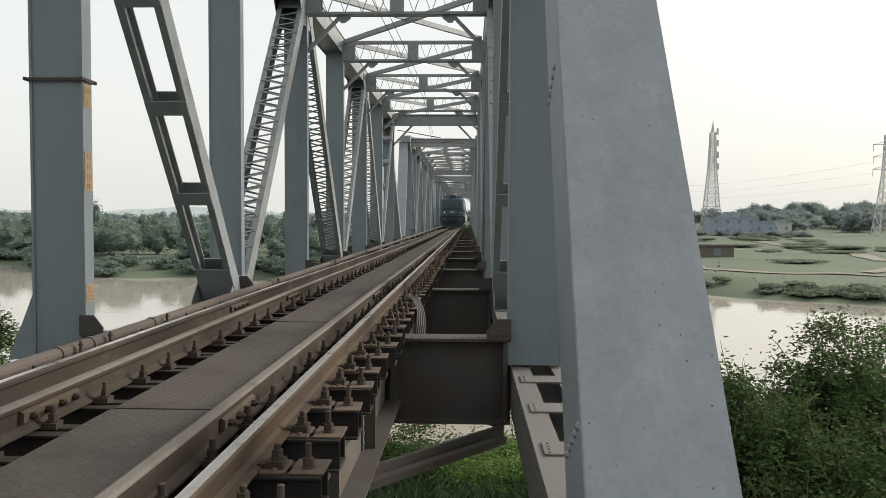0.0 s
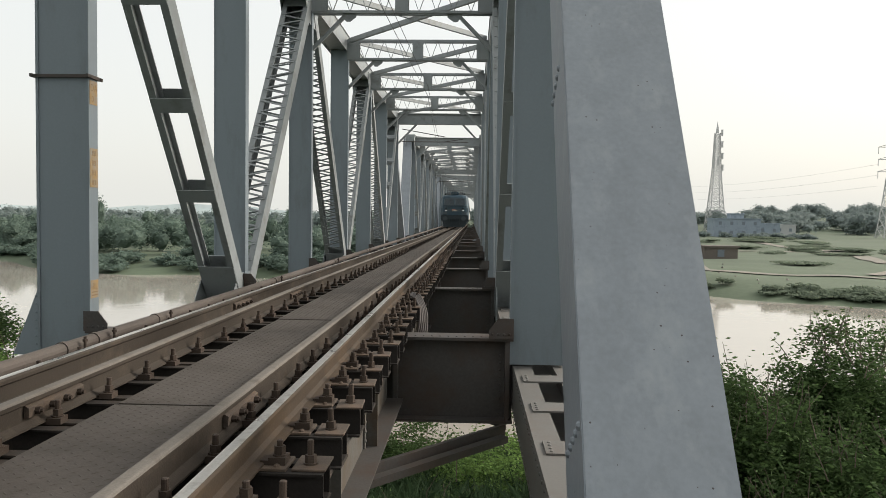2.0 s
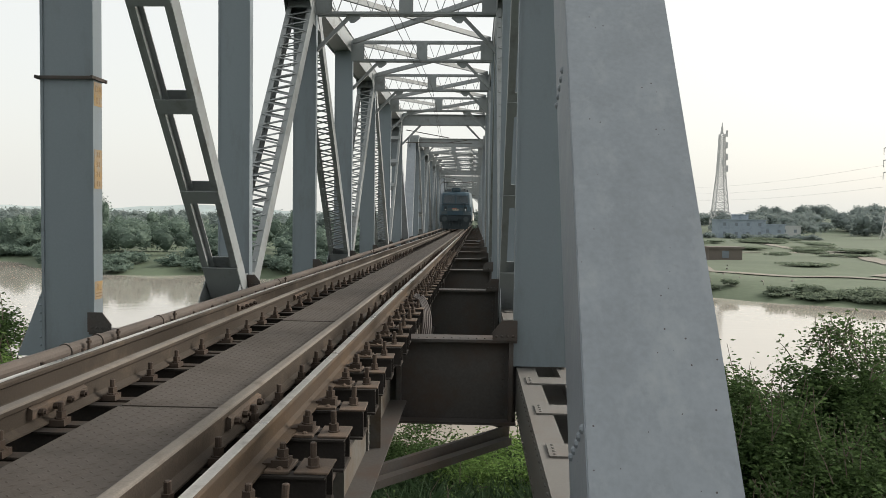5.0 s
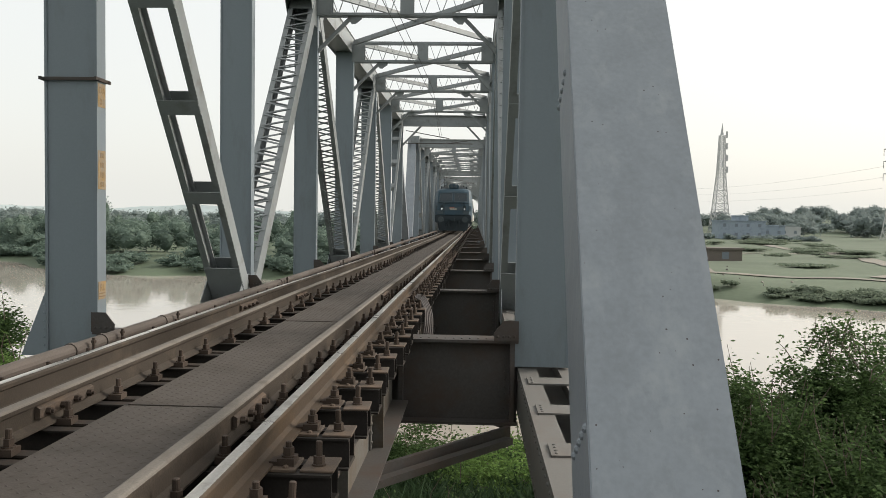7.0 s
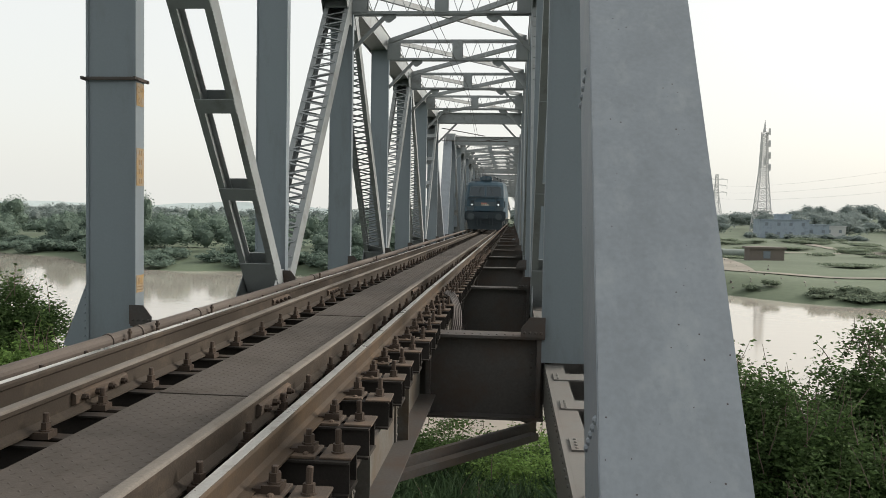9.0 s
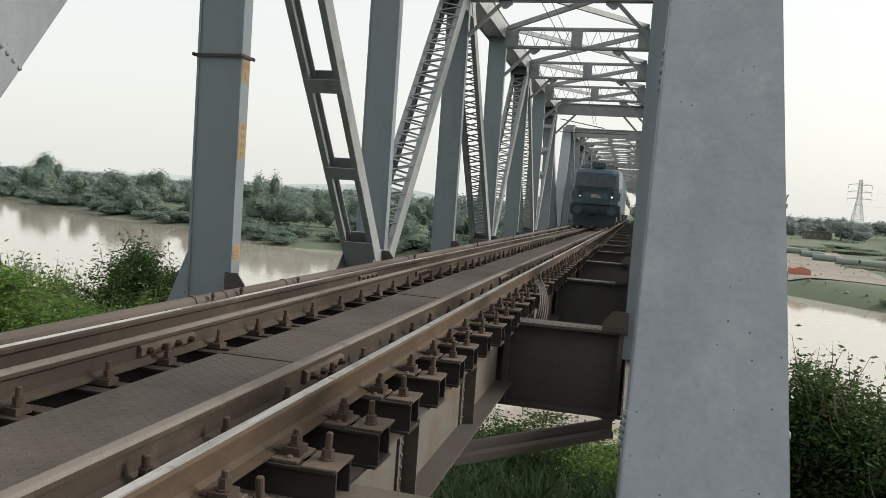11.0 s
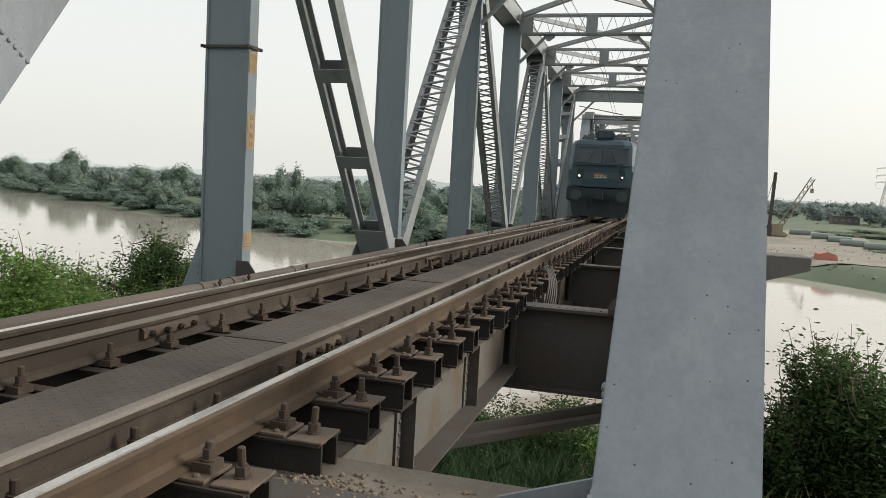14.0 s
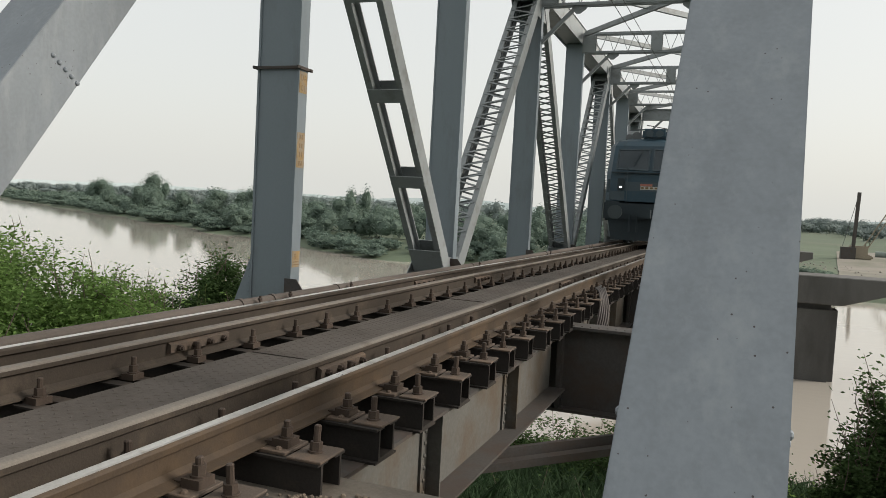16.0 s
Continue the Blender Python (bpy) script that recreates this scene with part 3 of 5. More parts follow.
def fishplate(x, y0, length, face):
    """A joint bar with four bolts on the side of a rail; face is -1 or 1."""
    bm = bmesh.new()
    prism(bm, [(x, -0.135), (x + face * 0.028, -0.125), (x + face * 0.03, -0.075), (x, -0.058)], "y", y0, y0 + length)
    bar_ob = part("fishplate", bm, RUST, TRACK, "rusted fishplate joining two rails")
    bm = bmesh.new()
    for k in range(4):
        yc = y0 + length * (0.12 + 0.253 * k)
        cyl(bm, (x + face * 0.028, yc, -0.1), (x + face * 0.056, yc, -0.1), 0.021, 6)
        cyl(bm, (x + face * 0.056, yc, -0.1), (x + face * 0.07, yc, -0.1), 0.012, 8)
    me = mesh_of("bolts", bm, BOLT)
    tagged(shared("joint_bolts", me, bar_ob, pose(0, 0, 0)), kind="stuff")


fishplate(-0.49, 0.02, 0.58, 1)
fishplate(0.61, -0.05, 0.55, 1)
fishplate(-0.49, 6.0, 0.58, 1)
fishplate(0.61, 6.3, 0.6, 1)
fishplate(-0.864, 4.8, 0.65, 1)

# dusty top of the end girder and its rubble
bm = bmesh.new()
box(bm, -XI + 0.02, XI - 0.02, -1.95, -0.82, -0.36, -0.342)
DUST = material("dusty_steel_with_grit", (0.15, 0.13, 0.105), 0.95, 0, 0.3, 2.5, (0.11, 0.09, 0.07), 0.5, 3.0, 60, 0.6)
part("end_platform", bm, DUST, SPAN1, "dusty steel plate over the end girder, strewn with grit")
GRIT = material("brown_grit", (0.15, 0.12, 0.09), 0.95, 0, 0.3, 8, None, 0, 1, 60, 0.3, island=0.3)
bm = bmesh.new()
for k in range(220):
    x, yy2 = rng.uniform(0.75, 2.1), rng.uniform(-1.9, -0.86)
    if k > 60:
        x, yy2 = rng.gauss(1.35, 0.16), rng.gauss(-1.15, 0.08)
    if not (0.7 < x < 2.2 and -1.93 < yy2 < -0.95):
        continue
    r = rng.uniform(0.004, 0.014) * (2.2 if k < 6 else 1)
    m4 = pose(x, yy2, -0.342 + r * 0.4, rng.uniform(0, 90), rng.uniform(0, 90), rng.uniform(0, 90))
    bmesh.ops.create_icosphere(bm, subdivisions=1, radius=r, matrix=m4)
tagged(part("grit", bm, GRIT, SPAN1), kind="stuff")

# cable-like strands by the first cross girder, standing in for a dangling rag
RAG_STRAND = material("grey_brown_strand", (0.075, 0.065, 0.06), 0.8, 0, 0.2, 6, None, 0, 1, 60, 0.1)
cables = thing("cable_bundle", "loose grey strands standing in for a rag hanging beside the sleepers", "cable")
for k in range(5):
    cu = bpy.data.curves.new("cable", "CURVE")
    cu.dimensions, cu.bevel_depth, cu.bevel_resolution = "3D", 0.014, 2
    sp = cu.splines.new("BEZIER")
    sp.bezier_points.add(3)
    for bp_, co in zip(sp.bezier_points, ((1.05, 6.6 + 0.1 * k, -0.12), (1.17 + 0.02 * k, 6.2, -0.15), (1.24 + 0.02 * k, 5.8 + 0.05 * k, -0.33), (1.20 + 0.025 * k, 5.75, -0.6 - 0.03 * k))):
        bp_.co = co
        bp_.handle_left_type = bp_.handle_right_type = "AUTO"
    cu.materials.append(RAG_STRAND)
    ob = new("cable", cu)
    ob.parent = cables

bm = bmesh.new()
prism(bm, [(-2.912, -0.62), (-3.2, -0.62), (-2.912, 0.12)], "y", 4.34, 4.358)
for k in range(7):
    dome(bm, (-2.935, 4.34, -0.5 + 0.09 * k), (0, -1, 0), 0.014)
part("outrigger_plate", bm, HANGER, SPAN1)

# markings and clamp on the first hanger
PX = -2.616 + 0.296
band = bmesh.new()
for x0, x1, y0, y1 in ((-2.94, -2.29, 4.30, 4.325), (-2.94, -2.29, 4.535, 4.56), (-2.94, -2.915, 4.26, 4.60), (-2.315, -2.29, 4.26, 4.60)):
    box(band, x0, x1, y0, y1, 2.44, 2.475)
tagged(part("clamp_band", band, PAINT_DARK), "dark steel clamp band round the grey hanger", "clamp")
for k, (z0, z1, rows_) in enumerate(((2.16, 2.42, 2), (1.25, 1.68, 4), (0.02, 0.22, 1))):
    sign = bmesh.new()
    box(sign, PX + 0.003, PX + 0.006, 4.345, 4.515, z0, z1)
    sg = tagged(part("painted_mark", sign, YELLOW), "faded yellow painted marking with dark characters", "marking", "hanger markings")
    if rows_ != 4:
        for words, zt in ((("RL", 0.115),) if rows_ == 1 else (("DA", 2.31), ("01", 2.185))):
            cu = bpy.data.curves.new("lettering", "FONT")
            cu.body, cu.size = words, 0.105
            cu.align_x = "CENTER"
            tmp = bpy.data.objects.new("lettering", cu)
            me = bpy.data.meshes.new_from_object(tmp)
            bpy.data.objects.remove(tmp)
            me.materials.clear()
            me.materials.append(INK)
            let = new("lettering", me)
            let.parent = sg
            let.matrix_local = Matrix(((0, 0, 1, PX + 0.009), (1, 0, 0, 4.43), (0, 1, 0, zt), (0, 0, 0, 1)))
        if rows_ == 2:
            continue
    bars = bmesh.new()
    if rows_ == 1:
        for zc in (0.045, 0.08):
            box(bars, PX + 0.0062, PX + 0.008, 4.36, 4.50, zc, zc + 0.012)
    for r in range(rows_ if rows_ == 4 else 0):
        zc = z0 + (r + 0.5) * (z1 - z0) / rows_
        for c in range(2 if rows_ < 4 else 1):
            yc = 4.385 + 0.09 * c + (0.045 if rows_ == 4 else 0)
            for o in (-0.035, 0.012):
                box(bars, PX + 0.0062, PX + 0.008, yc + o, yc + o + 0.025, zc - 0.028, zc + 0.028)
    tagged(part("characters", bars, INK, sg), kind="stuff")

# overhead wires
WIRE = material("dark_wire", (0.08, 0.08, 0.085), 0.6, 0.3, 0.1, 10, None, 0, 1, 50, 0)
for x0, x1, z, nm in ((-0.35, 0.1, 5.75, "contact_wire"), (-0.30, 0.1, 6.12, "messenger_wire")):
    bm = bmesh.new()
    for k in range(12):
        ya, yb = -8 + k * 17, -8 + (k + 1) * 17
        xa, xb = (x0, x1) if k % 2 else (x1, x0)
        cyl(bm, (xa, ya, z), (xb, yb, z), 0.009, 6)
    tagged(settle(part(nm, bm, WIRE)), "thin overhead electric wire above the track", "wire")
for n in range(3):
    arm = bmesh.new()
    yb = node_y(8) - 3.4 + n * SPAN
    cyl(arm, (-XI, yb, 5.55), (1.6, yb, 5.55), 0.025, 8)
    cyl(arm, (-XI, yb, 6.3), (0.2, yb, 5.85), 0.025, 8)
    cyl(arm, (0.1, yb, 5.55), (1.3, yb, 5.72), 0.02, 8)
    tagged(settle(part("wire_bracket", arm, PAINT_DARK)), "grey tube bracket arm that holds the overhead wires", "bracket", "wire brackets")

# ---- ground, water ----
WATER_Z = -8.0


def near_bank(x):
    return 24 - 0.10 * x + 2.0 * math.sin(x * 0.11)


def far_bank(x):
    if x < -44:
        y = 103 + (-44 - x) * 0.62
    elif x < 20:
        y = 103 - (x + 44) * 0.05
    else:
        y = 99.8 - min(x - 20, 200) * 0.95
    return y + 2.5 * math.sin(x * 0.13) + 1.5 * math.sin(x * 0.31 + 1)


def ground_z(x, y):
    """Height of the land: the near bank, the river bed and the far plain."""
    n = noise.noise(Vector((x * 0.02, y * 0.02, 3.1))) * 1.1 + noise.noise(Vector((x * 0.11, y * 0.11, 7.7))) * 0.35
    d1 = near_bank(x) - y
    d2 = (y - far_bank(x)) * (0.85 if x < -44 or x > 20 else 1.0)
    if d2 > -6:
        k = min(1.0, max(0.0, d2 / 9))
        up = -9.2 + 1.35 * min(1, max(0, (d2 + 6) / 6)) + 1.3 * k + min(d2, 400) * 0.004 * k
        hill = 0
        if x > 60 and y > 330:
            hill = 9 * math.exp(-((x - 250) / 90) ** 2 - ((y - 480) / 90) ** 2)
        return up + n * (0.3 + 0.5 * k) + hill
    if d1 > -6:
        k = min(1.0, max(0.0, d1 / 14))
        return -9.2 + 1.2 * min(1, (d1 + 6) / 6) + 2.6 * k + n * 0.6 * k
    return -9.4


def earth_material():
    m = material("meadow_and_bare_earth", (0.076, 0.102, 0.06), 0.95, 0, 0.35, 0.04, (0.115, 0.117, 0.083), 0.2, 0.018, 1.5, 0.4)
    return m


EARTH = earth_material()


def axis(lo, hi, mid0, mid1, fine, grow):
    v = [mid0]
    while v[-1] < mid1:
        v.append(v[-1] + fine)
    step = fine
    while v[-1] < hi:
        step *= grow
        v.append(v[-1] + step)
    step, left = fine, [mid0]
    while left[-1] > lo:
        step *= grow
        left.append(left[-1] - step)
    return list(reversed(left[1:])) + v


gx, gy = axis(-2500, 2500, -110, 90, 2.6, 1.09), axis(-600, 3500, -20, 200, 2.6, 1.09)
verts = [(x, y, ground_z(x, y)) for y in gy for x in gx]
w = len(gx)
faces = [(j * w + i, j * w + i + 1, (j + 1) * w + i + 1, (j + 1) * w + i) for j in range(len(gy) - 1) for i in range(w - 1)]
me = bpy.data.meshes.new("ground")
me.from_pydata(verts, [], faces)
me.shade_smooth()
me.materials.append(EARTH)
tagged(new("ground", me), "grassy river banks and flat plain", "ground", kind="structure")

WATER = bpy.data.materials.new("muddy_river_water")
WATER.use_nodes = True
wn2, wl2 = WATER.node_tree.nodes, WATER.node_tree.links
wb = wn2["Principled BSDF"]
wb.inputs["Base Color"].default_value = (0.375, 0.345, 0.302, 1)
wb.inputs["Roughness"].default_value = 0.05
wb.inputs["IOR"].default_value = 1.33
tcw = wn2.new("ShaderNodeTexCoord")
mpw = wn2.new("ShaderNodeMapping")
mpw.inputs["Scale"].default_value = (1.0, 2.4, 1)
mpw.inputs["Rotation"].default_value = (0, 0, radians(-25))
wl2.new(tcw.outputs["Object"], mpw.inputs[0])
nz = wn2.new("ShaderNodeTexNoise")
nz.inputs["Scale"].default_value = 0.55
nz.inputs["Detail"].default_value = 5
wl2.new(mpw.outputs[0], nz.inputs[0])
patch = wn2.new("ShaderNodeTexNoise")
patch.inputs["Scale"].default_value = 0.035
wl2.new(mpw.outputs[0], patch.inputs[0])
rip = wn2.new("ShaderNodeMath")
rip.operation = "MULTIPLY"
wl2.new(nz.outputs[0], rip.inputs[0])
wl2.new(patch.outputs[0], rip.inputs[1])
bpw = wn2.new("ShaderNodeBump")
bpw.inputs["Strength"].default_value = 0.22
bpw.inputs["Distance"].default_value = 0.06
wl2.new(rip.outputs[0], bpw.inputs["Height"])
wl2.new(bpw.outputs[0], wb.inputs["Normal"])
bm = bmesh.new()
for p in ((-2400, -550), (2400, -550), (2400, 1200), (-2400, 1200)):
    bm.verts.new((*p, WATER_Z))
bm.verts.ensure_lookup_table()
bm.faces.new(bm.verts[:])
tagged(part("water", bm, WATER), "calm muddy brown river", "water", kind="structure")

# pale dirt tracks on the far bank
DIRT = material("pale_dirt", (0.19, 0.175, 0.145), 0.95, 0, 0.2, 0.2, (0.22, 0.19, 0.14), 0.3, 0.15, 2, 0.2)


def dirt_track(points, width):
    bm = bmesh.new()
    pts = []
    for (xa, ya), (xb, yb) in zip(points, points[1:]):
        for k in range(12):
            t = k / 12
            pts.append((xa + (xb - xa) * t, ya + (yb - ya) * t))
    pts.append(points[-1])
    prev = None
    for i, (x, y) in enumerate(pts):
        x2, y2 = pts[min(i + 1, len(pts) - 1)]
        x1, y1 = pts[max(i - 1, 0)]
        d = Vector((x2 - x1, y2 - y1)).normalized()
        wv = width * (0.8 + 0.4 * noise.noise(Vector((x * 0.1, y * 0.1, 0))))
        row = [bm.verts.new((x - d.y * s * wv, y + d.x * s * wv, max(ground_z(x - d.y * s * wv, y + d.x * s * wv), ground_z(x, y)) + 0.12)) for s in (-0.5, 0.5)]
        if prev:
            bm.faces.new((prev[0], prev[1], row[1], row[0]))
        prev = row
    tagged(part("dirt_path", bm, DIRT), "pale bare dirt path across the far bank", "path", kind="structure")


dirt_track(((30, 108), (45, 101), (57, 99), (75, 92), (110, 84)), 2.6)
dirt_track(((70, 124), (77, 150), (84, 178), (88, 230)), 3.5)
dirt_track(((57, 103), (70, 118), (100, 128), (150, 130)), 3.0)
dirt_track(((22, 150), (40, 160), (60, 175), (100, 190)), 5.0)


BARE = material("trampled_bare_earth", (0.20, 0.18, 0.15), 0.95, 0, 0.25, 0.1, (0.12, 0.125, 0.085), 0.4, 0.08, 2, 0.3)
bm = bmesh.new()
for i in range(14):
    for j in range(30):
        quad = []
        for di, dj in ((0, 0), (1, 0), (1, 1), (0, 1)):
            u, w_ = (i + di) / 14, (j + dj) / 30
            y = 106 + w_ * 130
            x = 16 + w_ * 14 + u * (20 + 8 * w_)
            quad.append(bm.verts.new((x, y, ground_z(x, y) + 0.10)))
        bm.faces.new(quad)
bmesh.ops.remove_doubles(bm, verts=bm.verts[:], dist=0.001)
tagged(part("bare_ground", bm, BARE), "trampled bare earth on the far bank", "ground", kind="structure")


# ---- piers ----
def pier(y):
    p = thing("bridge_pier", "dark grey concrete hammerhead pier standing in the river", "pier", "bridge piers")
    bm = bmesh.new()
    prism(bm, [(-6.2, -1.75), (-6.2, -2.5), (-3.6, -3.35), (8.7, -3.35), (11.3, -2.5), (11.3, -1.75)], "y", y - 1.5, y + 1.5)
    bmesh.ops.bevel(bm, geom=bm.edges[:], offset=0.05, segments=1, affect="EDGES")
    part("cap", bm, CONCRETE, p)
    bm = bmesh.new()
    box(bm, -3.5, 8.6, y - 1.1, y + 1.1, -14, -3.34)
    bmesh.ops.bevel(bm, geom=bm.edges[:], offset=0.35, segments=2, affect="EDGES")
    part("shaft", bm, CONCRETE, p)
    for s in (-1, 1):
        for d in (-0.62, 0.62):
            bm = bmesh.new()
            box(bm, s * XC - 0.4, s * XC + 0.4, y + d - 0.3, y + d + 0.3, -1.76, -1.4)
            box(bm, s * XC - 0.3, s * XC + 0.3, y + d - 0.22, y + d + 0.22, -1.4, -1.13)
            part("bearing", bm, PAINT_DARK, p)
    return p


for k in range(5):
    p = pier(L0 - 0.6 + k * SPAN)
    p.location.z = -fall(k * SPAN - 1.0)


# ---- abutment and approach behind the first bearings: unseen, added to block light ----
bm = bmesh.new()
box(bm, -5.5, 5.5, -40, -2.75, -9, -0.62)
ab = tagged(part("abutment", bm, CONCRETE), "unseen grey concrete abutment carrying the approach track", "abutment", kind="structure")
bm = bmesh.new()
prism(bm, [(-5.5, -0.62), (5.5, -0.62), (17, -7.5), (-17, -7.5)], "y", -300, -40.004)
tagged(part("embankment", bm, EARTH), "unseen grassy embankment behind the camera, added to block light", "embankment", kind="structure")


# ---- plants ----
def foliage(name, base, var):
    m = material(name, base, 0.85, 0, 0.3, 0.6, None, 0, 1, 30, 0.0, island=var, spec=0.12)
    n, l = m.node_tree.nodes, m.node_tree.links
    b = n["Principled BSDF"]
    tr = n.new("ShaderNodeBsdfTranslucent")
    src = b.inputs["Base Color"].links[0].from_socket
    l.new(src, tr.inputs[0])
    mx = n.new("ShaderNodeMixShader")
    mx.inputs[0].default_value = 0.42
    l.new(b.outputs[0], mx.inputs[1])
    l.new(tr.outputs[0], mx.inputs[2])
    l.new(mx.outputs[0], n["Material Output"].inputs[0])
    return m


LEAF_DARK = foliage("dark_tree_leaves", (0.066, 0.108, 0.04), 0.45)
LEAF_LIGHT = foliage("fresh_green_leaves", (0.15, 0.24, 0.07), 0.4)
# the next three leaf colours are paled; distance haze is mixed into them
LEAF_FAR = foliage("haze_tinted_far_bank_leaves", (0.15, 0.20, 0.162), 0.07)
LEAF_HAZE = foliage("haze_tinted_distant_leaves", (0.215, 0.255, 0.245), 0.05)
LEAF_SCRUB = foliage("haze_tinted_scrub_leaves", (0.165, 0.20, 0.145), 0.15)
# darker grass colour with the shade under the bridge worked in
GRASS_SHADED = foliage("shaded_green_grass", (0.05, 0.085, 0.042), 0.4)
REED = foliage("pale_grass_blades", (0.19, 0.23, 0.09), 0.4)
BARK = material("grey_brown_bark", (0.13, 0.10, 0.08), 0.95, 0, 0.3, 4, None, 0, 1, 40, 0.5)
GEN = np.random.default_rng(7)


def leaf_quads(centres, size, flat=0.35):
    """Small folded leaves, one for each centre: vertices and faces."""
    n = len(centres)
    a = GEN.normal(size=(n, 3))
    a[:, 2] *= flat
    a /= np.linalg.norm(a, axis=1)[:, None]
    b = GEN.normal(size=(n, 3))
    b -= (b * a).sum(1)[:, None] * a
    b /= np.linalg.norm(b, axis=1)[:, None]
    s = size * GEN.uniform(0.6, 1.3, (n, 1))
    c = np.asarray(centres)
    v = np.stack([c - a * s, c + b * s * 0.42, c + a * s, c - b * s * 0.42], 1).reshape(-1, 3)
    f = np.arange(4 * n).reshape(-1, 4)
    return v, f


def clump_cloud(centre, radii, clumps, per, spread, hollow=0.55):
    """Leaf centres in clumps over an uneven crown."""
    d = GEN.normal(size=(clumps, 3))
    d /= np.linalg.norm(d, axis=1)[:, None]
    r = GEN.uniform(hollow, 1.0, (clumps, 1)) * (0.8 + 0.35 * GEN.random((clumps, 1)))
    c = np.asarray(centre) + d * r * np.asarray(radii)
    pts = np.repeat(c, per, axis=0) + GEN.normal(size=(clumps * per, 3)) * np.asarray(spread)
    return pts, c


def mesh_from(name, v, f, mat):
    me = bpy.data.meshes.new(name)
    me.from_pydata(v.tolist(), [], f.tolist())
    me.materials.append(mat)
    return me


def limb(bm, a, b, r0, r1, bend):
    a, b = Vector(a), Vector(b)
    mid = (a + b) / 2 + Vector(bend)
    cyl(bm, a, mid, r0, 7, (r0 + r1) / 2)
    cyl(bm, mid, b, (r0 + r1) / 2, 7, r1)


def bush(x, y, top, radii, clumps, per, leaf, mat, label, name="tree", twigs=14):
    """A bushy tree: trunk, limbs to the clumps, a ragged crown and bare shoots above it."""
    base = ground_z(x, y) - 0.1
    cz = top - radii[2] * 0.95
    t = thing(name, label, name)
    pts, c = clump_cloud((x, y, cz), radii, clumps, per, (radii[0] * 0.12, radii[1] * 0.12, radii[2] * 0.09), 0.25)
    shoots = []
    bm = bmesh.new()
    limb(bm, (x, y, base), (x + 0.2, y, cz), 0.16, 0.09, (0.1, 0.05, 0))
    part("trunk", bm, BARK, t)
    bm = bmesh.new()
    for k in range(0, clumps, max(1, clumps // 26)):
        limb(bm, (x + 0.1, y, base + (cz - base) * GEN.uniform(0.5, 1)), c[k], 0.03, 0.008, GEN.normal(size=3) * 0.15)
    for k in range(twigs):
        ang = GEN.uniform(0, 6.28)
        rr = GEN.uniform(0.1, 0.9)
        a = np.array((x + math.cos(ang) * radii[0] * rr, y + math.sin(ang) * radii[1] * rr, cz + radii[2] * math.sqrt(1 - rr * rr) * 0.8))
        b = a + np.array((GEN.normal() * 0.25, GEN.normal() * 0.25, GEN.uniform(0.35, 1.0)))
        limb(bm, a, b, 0.012, 0.004, GEN.normal(size=3) * 0.05)
        q = a + (b - a) * GEN.uniform(0.2, 1.0, (18, 1)) + GEN.normal(size=(18, 3)) * 0.10
        shoots.append(q)
    tagged(part("branch_work", bm, BARK, t), kind="stuff")
    allp = np.concatenate([pts] + shoots)
    v, f = leaf_quads(allp, leaf)
    crown = new("crown", mesh_from("crown", v, f, mat))
    crown.parent = t
    return t


# right bank: dark trees and scrub below the bridge
for x, y, top, r, n_, mat in (
        (9.9, 13.4, -1.45, (1.15, 1.2, 1.9), 110, LEAF_DARK), (8.2, 13.2, -2.8, (1.7, 1.5, 1.7), 130, LEAF_DARK), (11.4, 14.5, -1.8, (2.0, 1.9, 2.2), 170, LEAF_DARK),
        (13.6, 13.2, -1.5, (2.2, 2.0, 2.2), 160, LEAF_DARK), (16.5, 15.0, -1.0, (2.6, 2.2, 2.4), 160, LEAF_DARK),
        (6.95, 12.4, -2.1, (1.5, 1.5, 1.9), 270, LEAF_DARK), (9.8, 10.6, -3.2, (1.9, 1.6, 1.5), 130, LEAF_DARK),
        (7.9, 11.2, -2.7, (1.6, 1.5, 1.7), 190, LEAF_DARK),
        (12.6, 9.5, -3.4, (2.0, 1.7, 1.5), 120, LEAF_DARK), (7.6, 9.6, -4.0, (1.7, 1.5, 1.2), 100, LEAF_DARK),
        (5.6, 13.2, -4.1, (1.0, 1.1, 1.1), 60, LEAF_LIGHT), (6.0, 12.7, -1.95, (0.95, 1.0, 1.7), 120, LEAF_DARK), (5.2, 12.2, -3.3, (0.8, 0.9, 1.2), 70, LEAF_DARK), (19.5, 13.0, -1.8, (2.6, 2.2, 2.2), 130, LEAF_DARK)):
    bush(x, y, top, r, int(n_ * 1.5), 95, 0.058, mat, "dense dark green bushy tree on the river bank", "tree", 26)
